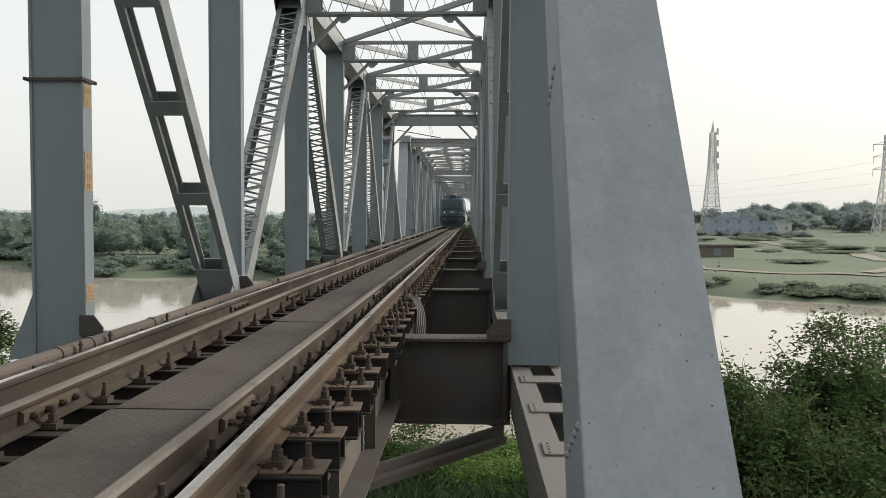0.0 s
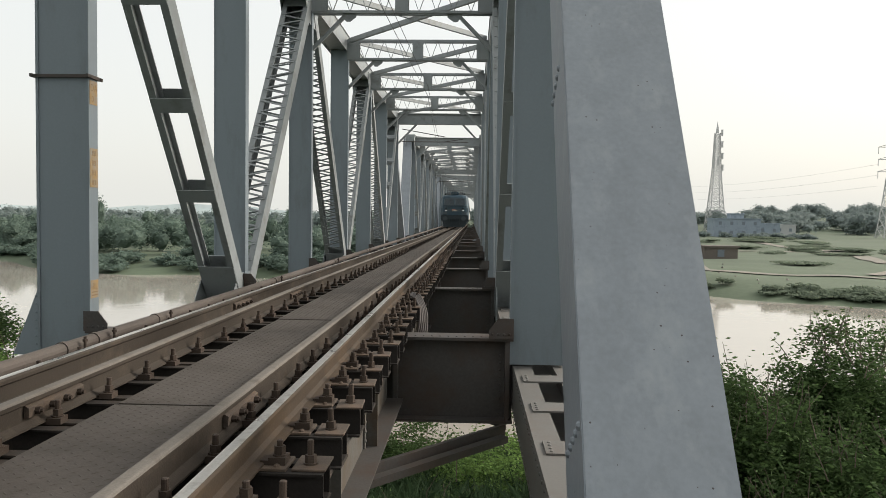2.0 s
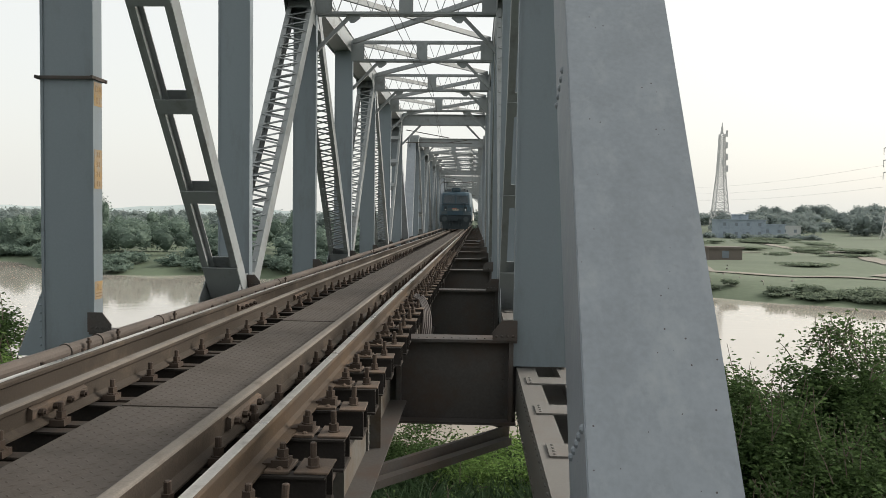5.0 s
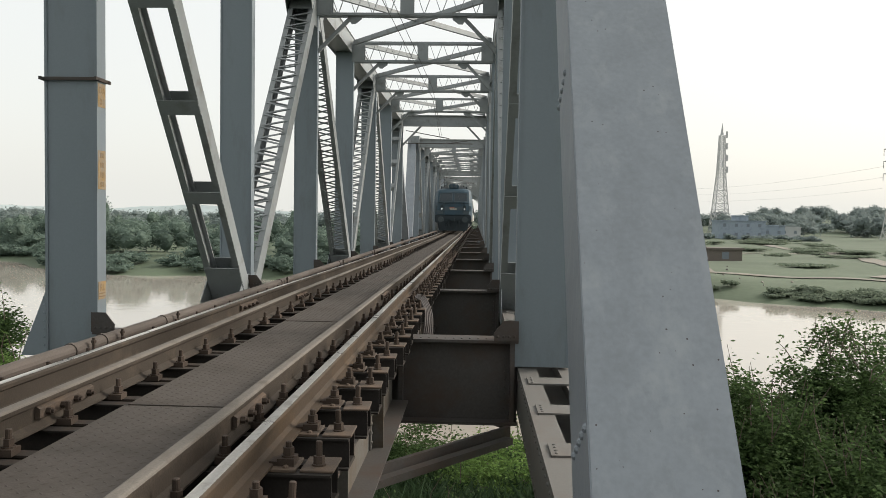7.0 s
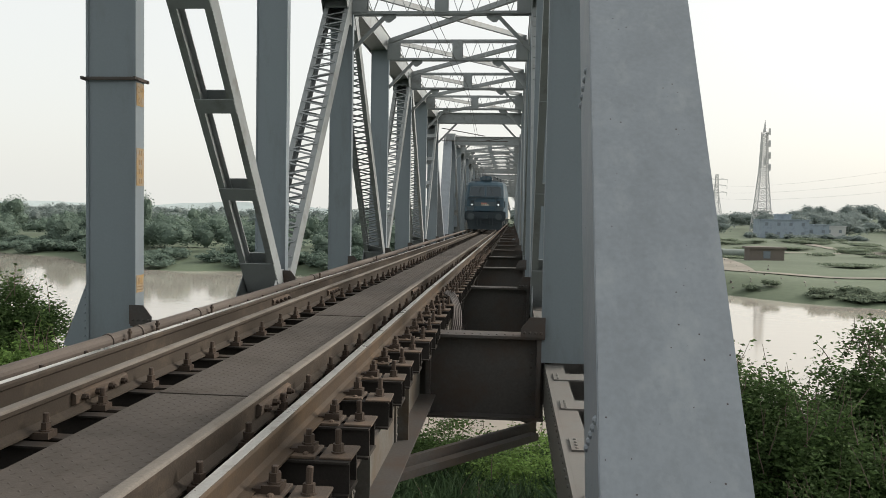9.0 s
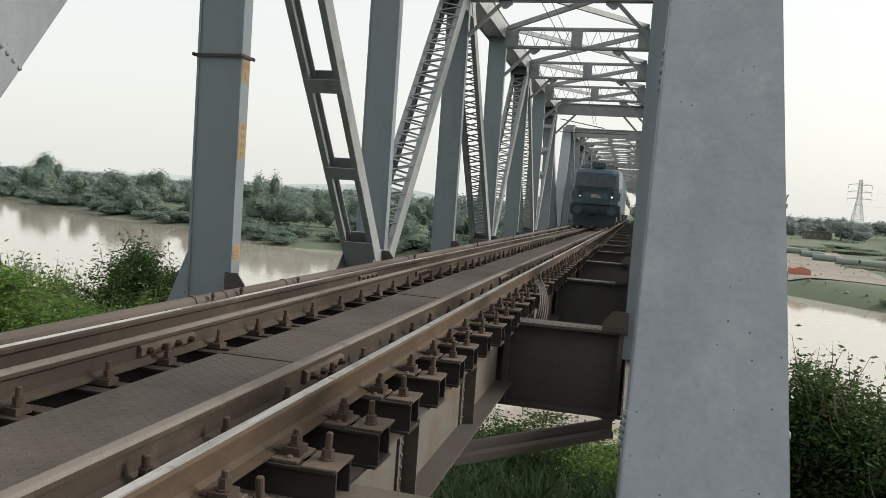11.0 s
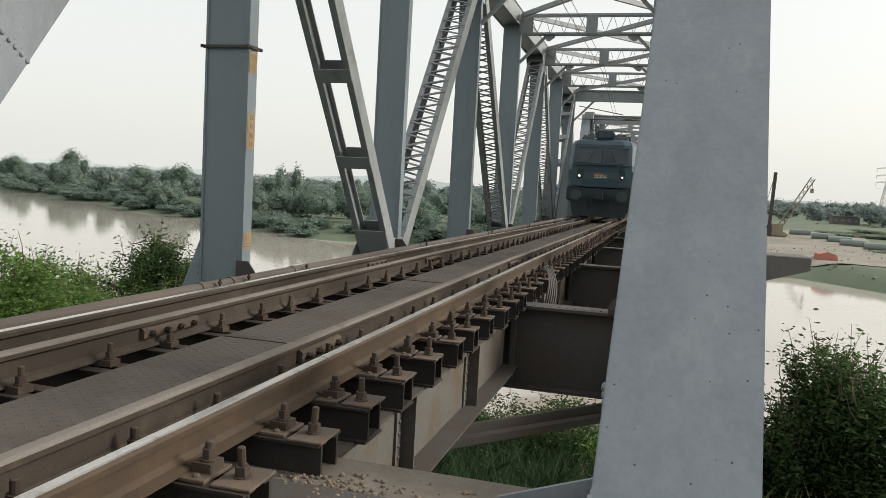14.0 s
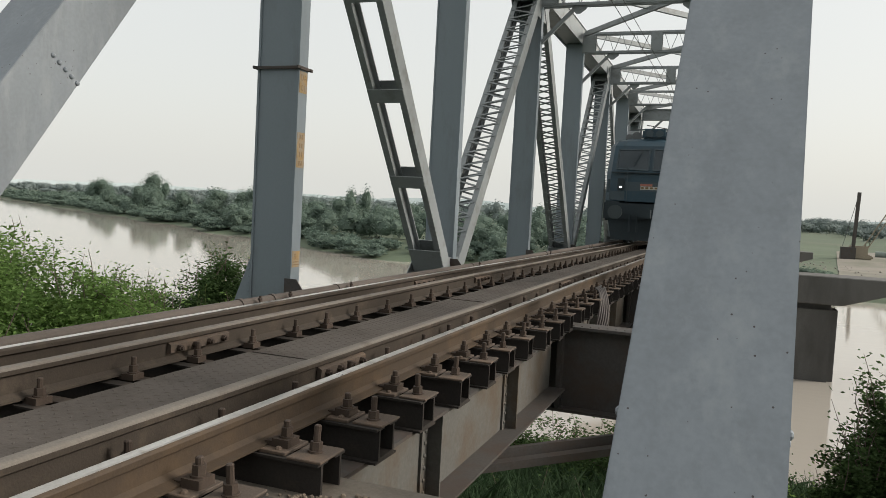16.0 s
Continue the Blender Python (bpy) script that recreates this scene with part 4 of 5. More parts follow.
# under the bridge; the dark leaf colour stands in for shade here
for x, y, top, r, n_ in ((0.2, 16.5, -5.1, (2.0, 1.6, 1.0), 110), (2.6, 15.2, -5.0, (1.8, 1.6, 1.0), 110), (-2.2, 18.0, -5.7, (1.8, 1.5, 0.8), 80),
                         (3.9, 11.5, -5.2, (1.7, 1.5, 0.9), 90), (1.6, 12.0, -5.6, (1.7, 1.5, 0.8), 90), (-0.8, 12.5, -6.0, (1.7, 1.4, 0.7), 70), (2.8, 8.6, -5.0, (2.0, 1.5, 0.8), 90), (0.4, 8.8, -5.3, (2.0, 1.5, 0.8), 90), (-1.4, 6.2, -5.6, (1.8, 1.4, 0.7), 80), (-3.4, 7.6, -5.4, (1.8, 1.5, 0.8), 80), (-0.4, 3.6, -5.4, (1.9, 1.4, 0.7), 80), (2.2, 3.2, -5.2, (1.9, 1.4, 0.7), 80), (-1.8, 9.0, -5.6, (1.9, 1.5, 0.7), 80),
                         (1.8, 5.8, -5.2, (2.0, 1.5, 0.7), 80), (4.2, 6.0, -5.0, (2.0, 1.6, 0.8), 90), (-0.6, 20.5, -6.6, (1.8, 1.3, 0.6), 60), (3.2, 19.5, -6.0, (1.8, 1.4, 0.8), 70), (5.2, 9.4, -4.8, (1.6, 1.5, 0.9), 80)):
    bush(x, y, top + 0.45, (r[0], r[1], r[2] * 1.35), int(n_ * 1.5), 80, 0.056, LEAF_LIGHT if (x, y) == (2.6, 15.2) else LEAF_DARK, "low dark green shrub growing under the bridge", "shrub", 6)
# left bank
for x, y, top, r, n_, mat in (
        (-10.2, 13.6, -0.95, (1.2, 1.2, 1.35), 90, LEAF_DARK), (-11.2, 15.2, -1.3, (1.3, 1.2, 1.2), 70, LEAF_DARK),
        (-11.5, 6.2, 0.15, (2.1, 1.9, 1.8), 200, LEAF_LIGHT), (-13.5, 8.6, -0.3, (2.4, 2.0, 1.7), 190, LEAF_LIGHT),
        (-9.4, 7.8, -0.95, (1.5, 1.4, 1.4), 150, LEAF_LIGHT), (-9.6, 10.2, -1.75, (1.5, 1.4, 1.2), 120, LEAF_LIGHT),
        (-8.4, 5.2, -1.5, (1.4, 1.4, 1.2), 120, LEAF_LIGHT), (-8.9, 12.2, -2.1, (1.3, 1.2, 1.0), 90, LEAF_LIGHT), (-11.2, 11.8, -1.8, (1.5, 1.4, 1.2), 110, LEAF_LIGHT),
        (-14.5, 4.4, 0.1, (2.4, 2.0, 1.7), 150, LEAF_LIGHT), (-12.8, 12.4, -1.7, (1.8, 1.6, 1.2), 110, LEAF_LIGHT)):
    bush(x, y, top, r, int(n_ * 1.4), 135, 0.055, mat, "leafy green shrub on the river bank", "shrub", 12)

# unseen trees behind the camera, added to cut the light from there
for k in range(9):
    s = -1 if k % 2 else 1
    bush(s * (11 + 2 * (k % 3)), -14 - 5.5 * k, 6.0 + k % 4, (4.0, 3.6, 5.0), 110, 40, 0.2, LEAF_DARK, "tall unseen tree behind the camera, added to block light", "tree", 0)

# tall grass blades on both near banks
n_ = 9000
gxs = np.concatenate([GEN.uniform(-16, -5, n_ // 2), GEN.uniform(4.5, 18, n_ // 2)])
gys = np.concatenate([GEN.uniform(3, 17, n_ // 2), GEN.uniform(2, 14, n_ // 2)])
gzs = np.array([ground_z(x, y) for x, y in zip(gxs, gys)])
hh = GEN.uniform(0.5, 1.3, n_)
lean = GEN.normal(size=(n_, 2)) * 0.25
wd = GEN.uniform(0.012, 0.03, n_)
an = GEN.uniform(0, 3.14, n_)
b0 = np.stack([gxs, gys, gzs], 1)
side = np.stack([np.cos(an) * wd, np.sin(an) * wd, 0 * wd], 1)
midp = b0 + np.stack([lean[:, 0] * 0.4, lean[:, 1] * 0.4, hh * 0.6], 1)
tip = b0 + np.stack([lean[:, 0] * 1.2, lean[:, 1] * 1.2, hh], 1)
v = np.stack([b0 - side, b0 + side, midp + side * 0.8, tip, midp - side * 0.8], 1).reshape(-1, 3)
f = np.arange(5 * n_).reshape(-1, 5)
tagged(new("grass", mesh_from("grass", v, f, REED)), "tall pale green grass on the bank", "grass", kind="stuff")
# rank grass under the bridge, its green darkened to carry the shade there
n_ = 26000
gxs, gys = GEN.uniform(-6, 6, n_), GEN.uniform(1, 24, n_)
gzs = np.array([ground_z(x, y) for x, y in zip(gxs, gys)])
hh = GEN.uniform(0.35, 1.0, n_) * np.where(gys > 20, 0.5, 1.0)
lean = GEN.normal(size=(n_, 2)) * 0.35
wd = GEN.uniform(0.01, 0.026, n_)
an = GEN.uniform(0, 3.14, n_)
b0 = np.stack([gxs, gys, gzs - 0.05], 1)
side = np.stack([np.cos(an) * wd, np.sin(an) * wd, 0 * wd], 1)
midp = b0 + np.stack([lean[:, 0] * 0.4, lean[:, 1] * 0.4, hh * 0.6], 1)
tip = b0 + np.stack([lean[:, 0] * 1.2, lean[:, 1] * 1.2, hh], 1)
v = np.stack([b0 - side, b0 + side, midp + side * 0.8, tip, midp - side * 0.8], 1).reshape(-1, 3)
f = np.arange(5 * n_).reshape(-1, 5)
tagged(new("grass", mesh_from("grass", v, f, GRASS_SHADED)), "rank grass under the bridge, shade put into its green", "grass", kind="stuff")
# reeds with plumes at the left bank
reeds = bmesh.new()
for k in range(34):
    x, y = GEN.uniform(-12.5, -9.2), GEN.uniform(7.6, 12.2)
    zt = -1.65 + GEN.normal() * 0.25
    q = Vector((x + GEN.normal() * 0.15, y + GEN.normal() * 0.15, zt))
    cyl(reeds, (x, y, -4.5), q, 0.008, 4, 0.003)
    cyl(reeds, q - Vector((0, 0, 0.05)), q + Vector((GEN.normal() * 0.05, GEN.normal() * 0.05, 0.12)), 0.011, 5, 0.003)
tagged(part("reeds", reeds, REED), "thin pale reeds with seed plumes", "reeds", kind="stuff")


# far woods
def unit_blob():
    bm = bmesh.new()
    bmesh.ops.create_icosphere(bm, subdivisions=2, radius=1.0)
    v = np.array([q.co[:] for q in bm.verts])
    f = np.array([[q.index for q in face.verts] for face in bm.faces])
    bm.free()
    return v, f


BLOB_V, BLOB_F = unit_blob()


def woods(name, label, spots, per, leaf, mat=LEAF_FAR):
    """Crowns of several lobes each: a lumpy inner mass under many loose leaves."""
    cores, pts, nv, lumps = [], [], 0, []
    for x, y, h, r in spots:
        g = ground_z(x, y)
        for k in range(4):
            ang, off = GEN.uniform(0, 6.28), r * GEN.uniform(0.1, 0.6)
            rz = h * GEN.uniform(0.26, 0.4)
            c = np.array((x + math.cos(ang) * off, y + math.sin(ang) * off, g + (h - rz) * (1.0 if k == 0 else GEN.uniform(0.45, 0.95))))
            rad = np.array((r * GEN.uniform(0.45, 0.68), r * GEN.uniform(0.45, 0.68), rz))
            lump = 0.70 + 0.30 * GEN.random((len(BLOB_V), 1))
            cores.append(c + BLOB_V * rad * lump * 0.74)
            lumps.append(BLOB_F + nv)
            nv += len(BLOB_V)
            n = max(40, int(per * r))
            d = GEN.normal(size=(n, 3))
            d /= np.linalg.norm(d, axis=1)[:, None]
            pts.append(c + d * rad * GEN.uniform(0.6, 1.1, (n, 1)))
    lv, lf = leaf_quads(np.concatenate(pts), leaf)
    verts_ = np.concatenate(cores).tolist() + lv.tolist()
    me = bpy.data.meshes.new(name)
    me.from_pydata(verts_, [], np.concatenate(lumps).tolist() + (lf + nv).tolist())
    me.materials.append(mat)
    tagged(new(name, me), label, "woods", kind="stuff")


spots = []
for k in range(300):
    x = GEN.uniform(-420, 6)
    back = abs(GEN.normal()) * 30 + 6
    spots.append((x, far_bank(x) + back, (GEN.uniform(3.0, 6.0) + back * 0.04) * (1.0 if x > -125 else 0.6), GEN.uniform(2.5, 4.5)))
for k in range(380):
    x = GEN.uniform(-420, 14)
    spots.append((x, far_bank(x) + GEN.uniform(1.0, 9.0), GEN.uniform(1.2, 2.6), GEN.uniform(1.6, 3.0)))
woods("far_thicket", "haze-tinted green thicket along the far river bank", spots, 42, 0.27)
spots = []
for k in range(420):
    x = GEN.uniform(-950, -5)
    y = far_bank(x) + GEN.uniform(50, 330)
    spots.append((x, y, GEN.uniform(6, 10.5), GEN.uniform(4, 8)))
woods("far_woods", "haze-tinted distant woods behind the river", spots, 16, 0.5, LEAF_HAZE)
spots = [(-222, 246, 15, 7.5), (-214, 244, 12, 5), (-300, 300, 13, 7), (-310, 305, 12, 6), (-79, 158, 11, 2.2), (-186, 205, 9, 5.0), (-120, 172, 10, 4.5), (-172, 192, 8, 4), (-193, 208, 10, 4.5), (-205, 230, 9, 4), (-150, 182, 8, 4), (-232, 235, 10, 5), (-100, 190, 12, 3), (-135, 175, 9, 6), (-128, 178, 9, 5), (-78, 150, 9, 3), (-84, 152, 8, 4)]
woods("far_bank_trees", "taller trees standing on the far bank", spots, 90, 0.28)
spots = []
for k in range(90):
    x = GEN.uniform(30, 120)
    y = far_bank(x) + GEN.uniform(1, 7)
    spots.append((x, y, GEN.uniform(0.5, 1.1), GEN.uniform(1.2, 2.6)))
for k in range(60):
    x = GEN.uniform(45, 200)
    y = GEN.uniform(115, 280)
    spots.append((x, y, GEN.uniform(0.5, 1.3), GEN.uniform(3.0, 8.0)))
woods("far_scrub", "low green scrub on the far meadow", spots, 40, 0.22, LEAF_SCRUB)
spots = []
for k in range(260):
    x = GEN.uniform(60, 520)
    y = GEN.uniform(330, 520) + (x > 200) * 20
    spots.append((x, y, GEN.uniform(6, 11), GEN.uniform(5, 9)))
for k in range(120):
    x = GEN.uniform(-40, 260)
    spots.append((x, GEN.uniform(600, 900), GEN.uniform(8, 14), GEN.uniform(8, 14)))
for k in range(26):
    spots.append((GEN.uniform(88, 132), GEN.uniform(284, 296), GEN.uniform(1.0, 2.2), GEN.uniform(2.0, 3.5)))
woods("hill_woods", "haze-tinted wooded low hill beyond the meadow", spots, 14, 0.7, LEAF_HAZE)


# pale ridges at the edge of sight; haze painted as pale colour and glow
RIDGE = material("haze_glow_ridge", (0.42, 0.46, 0.46), 1.0, 0, 0.06, 0.002, None, 0, 1, 0.05, 0)
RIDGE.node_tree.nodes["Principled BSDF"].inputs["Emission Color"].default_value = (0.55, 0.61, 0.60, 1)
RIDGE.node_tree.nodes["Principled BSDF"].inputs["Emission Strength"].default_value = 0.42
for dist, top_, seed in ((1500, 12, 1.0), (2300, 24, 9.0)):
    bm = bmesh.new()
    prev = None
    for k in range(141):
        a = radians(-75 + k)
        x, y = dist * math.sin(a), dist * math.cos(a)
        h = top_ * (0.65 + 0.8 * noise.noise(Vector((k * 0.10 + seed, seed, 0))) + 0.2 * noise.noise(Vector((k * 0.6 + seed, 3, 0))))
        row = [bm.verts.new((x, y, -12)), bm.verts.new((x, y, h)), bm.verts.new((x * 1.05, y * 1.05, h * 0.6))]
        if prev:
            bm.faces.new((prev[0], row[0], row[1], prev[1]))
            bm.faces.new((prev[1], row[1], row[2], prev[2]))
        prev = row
    tagged(part("backdrop", bm, RIDGE), "ridge on the horizon, haze in its pale glowing colour", "ridge", kind="structure")


# ---- far structures ----
STEEL_FAR = material("galvanised_tower_steel", (0.50, 0.50, 0.50), 0.6, 0.3, 0.1, 1, None, 0, 1, 10, 0)
RED_FAR = material("faded_red_paint", (0.42, 0.16, 0.12), 0.7, 0, 0.15, 1, None, 0, 1, 10, 0)


def lattice(bm, x, y, z0, z1, w0, w1, bays, t):
    """A square tapering lattice mast."""
    def corner(k, i):
        u = k / bays
        hw = (w0 + (w1 - w0) * u ** 0.8) / 2
        return Vector((x + hw * (-1, 1, 1, -1)[i], y + hw * (-1, -1, 1, 1)[i], z0 + (z1 - z0) * u))
    for k in range(bays):
        for i in range(4):
            j = (i + 1) % 4
            bar(bm, corner(k, i), corner(k + 1, i), t, t, (1, 0.1, 0))
            bar(bm, corner(k, i), corner(k + 1, j), t * 0.6, t * 0.6, (1, 0.1, 0))
            bar(bm, corner(k, j), corner(k + 1, i), t * 0.6, t * 0.6, (1, 0.1, 0))
            bar(bm, corner(k, i), corner(k, j), t * 0.6, t * 0.6, (0.1, 0.1, 1))


def telecom_tower():
    t = thing("telecom_tower", "tall pale lattice telecom tower with antennas", "tower")
    bm = bmesh.new()
    lattice(bm, 128.6, 400, -6, 24, 9.5, 4.0, 9, 0.35)
    lattice(bm, 128.6, 400, 24, 46, 4.0, 2.4, 11, 0.3)
    cyl(bm, (128.6, 400, 46), (128.6, 400, 52), 1.0, 6, 0.1)
    part("mast", bm, STEEL_FAR, t)
    for k, (dx, z) in enumerate(((-2.1, 34), (2.1, 34), (-2.2, 29), (2.3, 28), (1.7, 46), (-1.8, 39), (1.9, 40), (0, 31))):
        bm = bmesh.new()
        box(bm, 128.6 + dx - 0.45, 128.6 + dx + 0.45, 397.5, 398.1, z - 1.6, z + 1.6)
        part("antenna", bm, STEEL_FAR, t)


telecom_tower()


def pylon(x, y, z1, arms, mat=STEEL_FAR, w=7.0):
    t = thing("power_pylon", "grey steel lattice power pylon with three cross arms", "pylon", "power pylons")
    z0 = ground_z(x, y) - 0.5
    bm = bmesh.new()
    lattice(bm, x, y, z0, z0 + (z1 - z0) * 0.6, w, w * 0.3, 6, 0.3)
    lattice(bm, x, y, z0 + (z1 - z0) * 0.6, z1, w * 0.3, w * 0.14, 7, 0.22)
    part("mast", bm, mat, t)
    for k in range(3):
        z = z0 + (z1 - z0) * (0.66 + 0.12 * k)
        for s in (-1, 1):
            bm = bmesh.new()
            bar(bm, (x, y, z), (x + s * arms, y, z), 0.25, 0.25, (0, 1, 0))
            bar(bm, (x, y, z + 1.5), (x + s * arms, y, z), 0.2, 0.2, (0, 1, 0))
            cyl(bm, (x + s * arms * 0.97, y, z), (x + s * arms * 0.97, y, z - 2.6), 0.14, 6)
            part("cross_arm", bm, mat, t)


pylon(164, 300, 34, 5.0)
pylon(157, 600, 36, 8.0, w=11)
pylon(60, 900, 30, 8.0, w=11)
pylon(265, 330, 34, 5.0)
for k in range(3):
    z = ground_z(164, 300) + 35 * (0.66 + 0.12 * k) - 3
    cu = bpy.data.curves.new("power_line", "CURVE")
    cu.dimensions, cu.bevel_depth = "3D", 0.025
    sp = cu.splines.new("POLY")
    sp.points.add(16)
    for i in range(17):
        u = i / 16
        sp.points[i].co = (159 + (149 - 159) * u, 300 + 300 * u, z + (3 * u) - 12 * u * (1 - u), 1)
    cu.materials.append(WIRE)
    tagged(new("power_line", cu), "thin sagging power line between pylons", "power line", "power lines")

# blue-grey flat-roofed house with lower wings
HOUSE = material("pale_blue_plaster", (0.27, 0.32, 0.37), 0.9, 0, 0.1, 0.5, (0.16, 0.19, 0.23), 0.3, 0.4, 5, 0.1)
PANE = material("dark_window_glass", (0.04, 0.05, 0.06), 0.15, 0, 0.1, 3, None, 0, 1, 10, 0)
# far glass lightened to blue-grey, the haze being in its colour
PANE_FAR = material("haze_lifted_far_window", (0.15, 0.18, 0.21), 0.3, 0, 0.1, 3, None, 0, 1, 10, 0)
WHITEWASH = material("whitewashed_wall", (0.42, 0.43, 0.43), 0.9, 0, 0.1, 0.5, None, 0, 1, 5, 0.1)
BRICKISH = material("brown_brick_wall", (0.14, 0.12, 0.105), 0.9, 0, 0.2, 2, None, 0, 1, 10, 0.1)


def house(x, y, w, d, h, mat, label, storeys=2, bays=4):
    t = thing("house", label, "house", "far houses")
    g = ground_z(x, y) - 0.3
    bm = bmesh.new()
    box(bm, x, x + w, y, y + d, g, g + h)
    part("wall", bm, mat, t)
    bm = bmesh.new()
    box(bm, x - 0.3, x + w + 0.3, y - 0.3, y + d + 0.3, g + h, g + h + 0.35)
    part("roof", bm, mat, t)
    for st in range(storeys):
        for k in range(bays):
            bm = bmesh.new()
            xc, zc = x + (k + 0.5) * w / bays, g + (st + 0.55) * h / storeys
            box(bm, xc - 0.6, xc + 0.6, y - 0.06, y + 0.02, zc - 0.6, zc + 0.7)
            part("window", bm, PANE_FAR, t)


house(97, 300, 18, 9, 7.2, HOUSE, "pale blue two-storey flat-roofed house among trees")
house(104, 302, 5, 5, 9.2, HOUSE, "pale blue stair tower block on the flat-roofed house", 1, 1)
house(115, 304, 9, 8, 5.5, HOUSE, "low pale blue wing beside the larger house", 1, 2)
house(132, 330, 9, 6, 4.5, WHITEWASH, "whitewashed house below the wooded hill", 1, 2)
house(44, 136, 6, 3, 2.4, BRICKISH, "low brown brick shed near the water", 1, 1)
house(-255, 300, 22, 9, 6.0, WHITEWASH, "long pale house behind the far bank trees", 1, 5)


# crane and piling rig on the far bank
CRANE = material("weathered_crane_yellow_grey", (0.28, 0.24, 0.18), 0.7, 0.1, 0.2, 1, None, 0, 1, 10, 0)


def crane():
    t = thing("crawler_crane", "crawler crane with a lattice jib on the far bank", "crane")
    g = ground_z(31, 200)
    for d in (-1.3, 1.3):
        bm = bmesh.new()
        box(bm, 28.5, 33.5, 200 + d - 0.4, 200 + d + 0.4, g, g + 1.1)
        bmesh.ops.bevel(bm, geom=bm.edges[:], offset=0.3, segments=2, affect="EDGES")
        part("track", bm, CRANE, t)
    bm = bmesh.new()
    box(bm, 28.6, 32.4, 198.7, 201.3, g + 1.1, g + 3.2)
    part("cab", bm, CRANE, t)
    bm = bmesh.new()
    a, b = Vector((31.6, 200, g + 2.2)), Vector((38.3, 200, 8.3))
    along = (b - a).normalized()
    up = along.cross(Vector((0, 1, 0)))
    for k in range(9):
        p, q = a + (b - a) * (k / 9), a + (b - a) * ((k + 1) / 9)
        for s in (-1, 1):
            for e in (-1, 1):
                o = up * 0.5 * s + Vector((0, 0.5 * e, 0))
                bar(bm, p + o, q + o, 0.13, 0.13, (0, 1, 0))
            bar(bm, p + up * 0.5, q - up * 0.5, 0.09, 0.09, (0, 1, 0))
            bar(bm, p - up * 0.5, q + up * 0.5, 0.09, 0.09, (0, 1, 0))
    part("jib", bm, CRANE, t)
    bm = bmesh.new()
    cyl(bm, b, b - Vector((0, 0, 2.5)), 0.06, 5)
    box(bm, b.x - 0.35, b.x + 0.35, 199.7, 200.3, b.z - 3.6, b.z - 2.5)
    part("hook_block", bm, CRANE, t)
    r = thing("piling_rig", "tall dark piling rig mast beside the crane", "piling rig")
    bm = bmesh.new()
    bar(bm, (29.0, 198, g), (29.5, 198, 9.3), 0.75, 0.75, (0, 1, 0))
    part("mast", bm, PAINT_DARK, r)
    bm = bmesh.new()
    box(bm, 26.5, 29.6, 196.8, 199.2, g, g + 2.8)
    part("base", bm, PAINT_DARK, r)
    bm = bmesh.new()
    cyl(bm, (26.8, 198, g + 2.8), (29.4, 198, 8.6), 0.06, 5)
    part("stay", bm, WIRE, r)


crane()
RUBBLE = material("grey_brown_rubble", (0.19, 0.175, 0.155), 0.95, 0, 0.3, 0.6, None, 0, 1, 6, 0.3, island=0.3)
bm = bmesh.new()
for k in range(150):
    x = rng.uniform(14, 42)
    y = far_bank(x) + rng.uniform(3, 85)
    r = rng.uniform(0.08, 0.26)
    m4 = pose(x, y, ground_z(x, y) + r * 0.1, rng.uniform(0, 90), rng.uniform(0, 90), rng.uniform(0, 90)) @ Matrix.Diagonal((1.6, 1.1, 0.6, 1))
    bmesh.ops.create_icosphere(bm, subdivisions=1, radius=r, matrix=m4)
tagged(part("rubble", bm, RUBBLE), "grey-brown rubble heaps on the bare bank", "rubble", kind="stuff")
bm = bmesh.new()
gz = ground_z(25.5, 112)
prism(bm, [(24.3, gz), (27.0, gz), (26.8, gz + 0.9), (25.6, gz + 1.25), (24.5, gz + 0.9)], "y", 112, 115)
tagged(part("tarpaulin_shelter", bm, RED_FAR), "small faded red tarpaulin shelter at the water's edge", "shelter")


# culvert pipes, boats and a long shed on the far bank
# pipe colour includes some distance haze
PIPE_FAR = material("hazed_green_grey_concrete_pipe", (0.20, 0.23, 0.21), 0.9, 0, 0.2, 0.5, None, 0, 1, 6, 0.2)
HULL = material("tarred_dark_boat_hull", (0.05, 0.045, 0.04), 0.7, 0, 0.2, 1, None, 0, 1, 10, 0.2)


def culvert_pipe(x, y, turn):
    """A wide concrete pipe lying on its side, open at both ends."""
    outer, inner, length, k = 0.78, 0.66, 5.0, 20
    bm = bmesh.new()
    rings = []
    for r, h in ((outer, -length / 2), (outer, length / 2), (inner, length / 2), (inner, -length / 2)):
        rings.append([bm.verts.new((h, r * math.cos(2 * math.pi * i / k), outer + r * math.sin(2 * math.pi * i / k))) for i in range(k)])
    for a, b in zip(rings, rings[1:] + rings[:1]):
        for i in range(k):
            bm.faces.new((a[i], a[(i + 1) % k], b[(i + 1) % k], b[i]))
    bmesh.ops.recalc_face_normals(bm, faces=bm.faces[:])
    tagged(part("culvert_pipe", bm, PIPE_FAR, None, "", pose(x, y, ground_z(x, y) - 0.05, 0, 0, turn)), "wide grey-green concrete pipe lying on bare ground", "pipe", "culvert pipes")


for k, (x, y) in enumerate(((38.5, 212), (41.5, 199), (42.8, 188), (43.2, 177), (45.2, 166), (48.0, 160))):
    culvert_pipe(x, y, -14 + 9 * (k % 3))


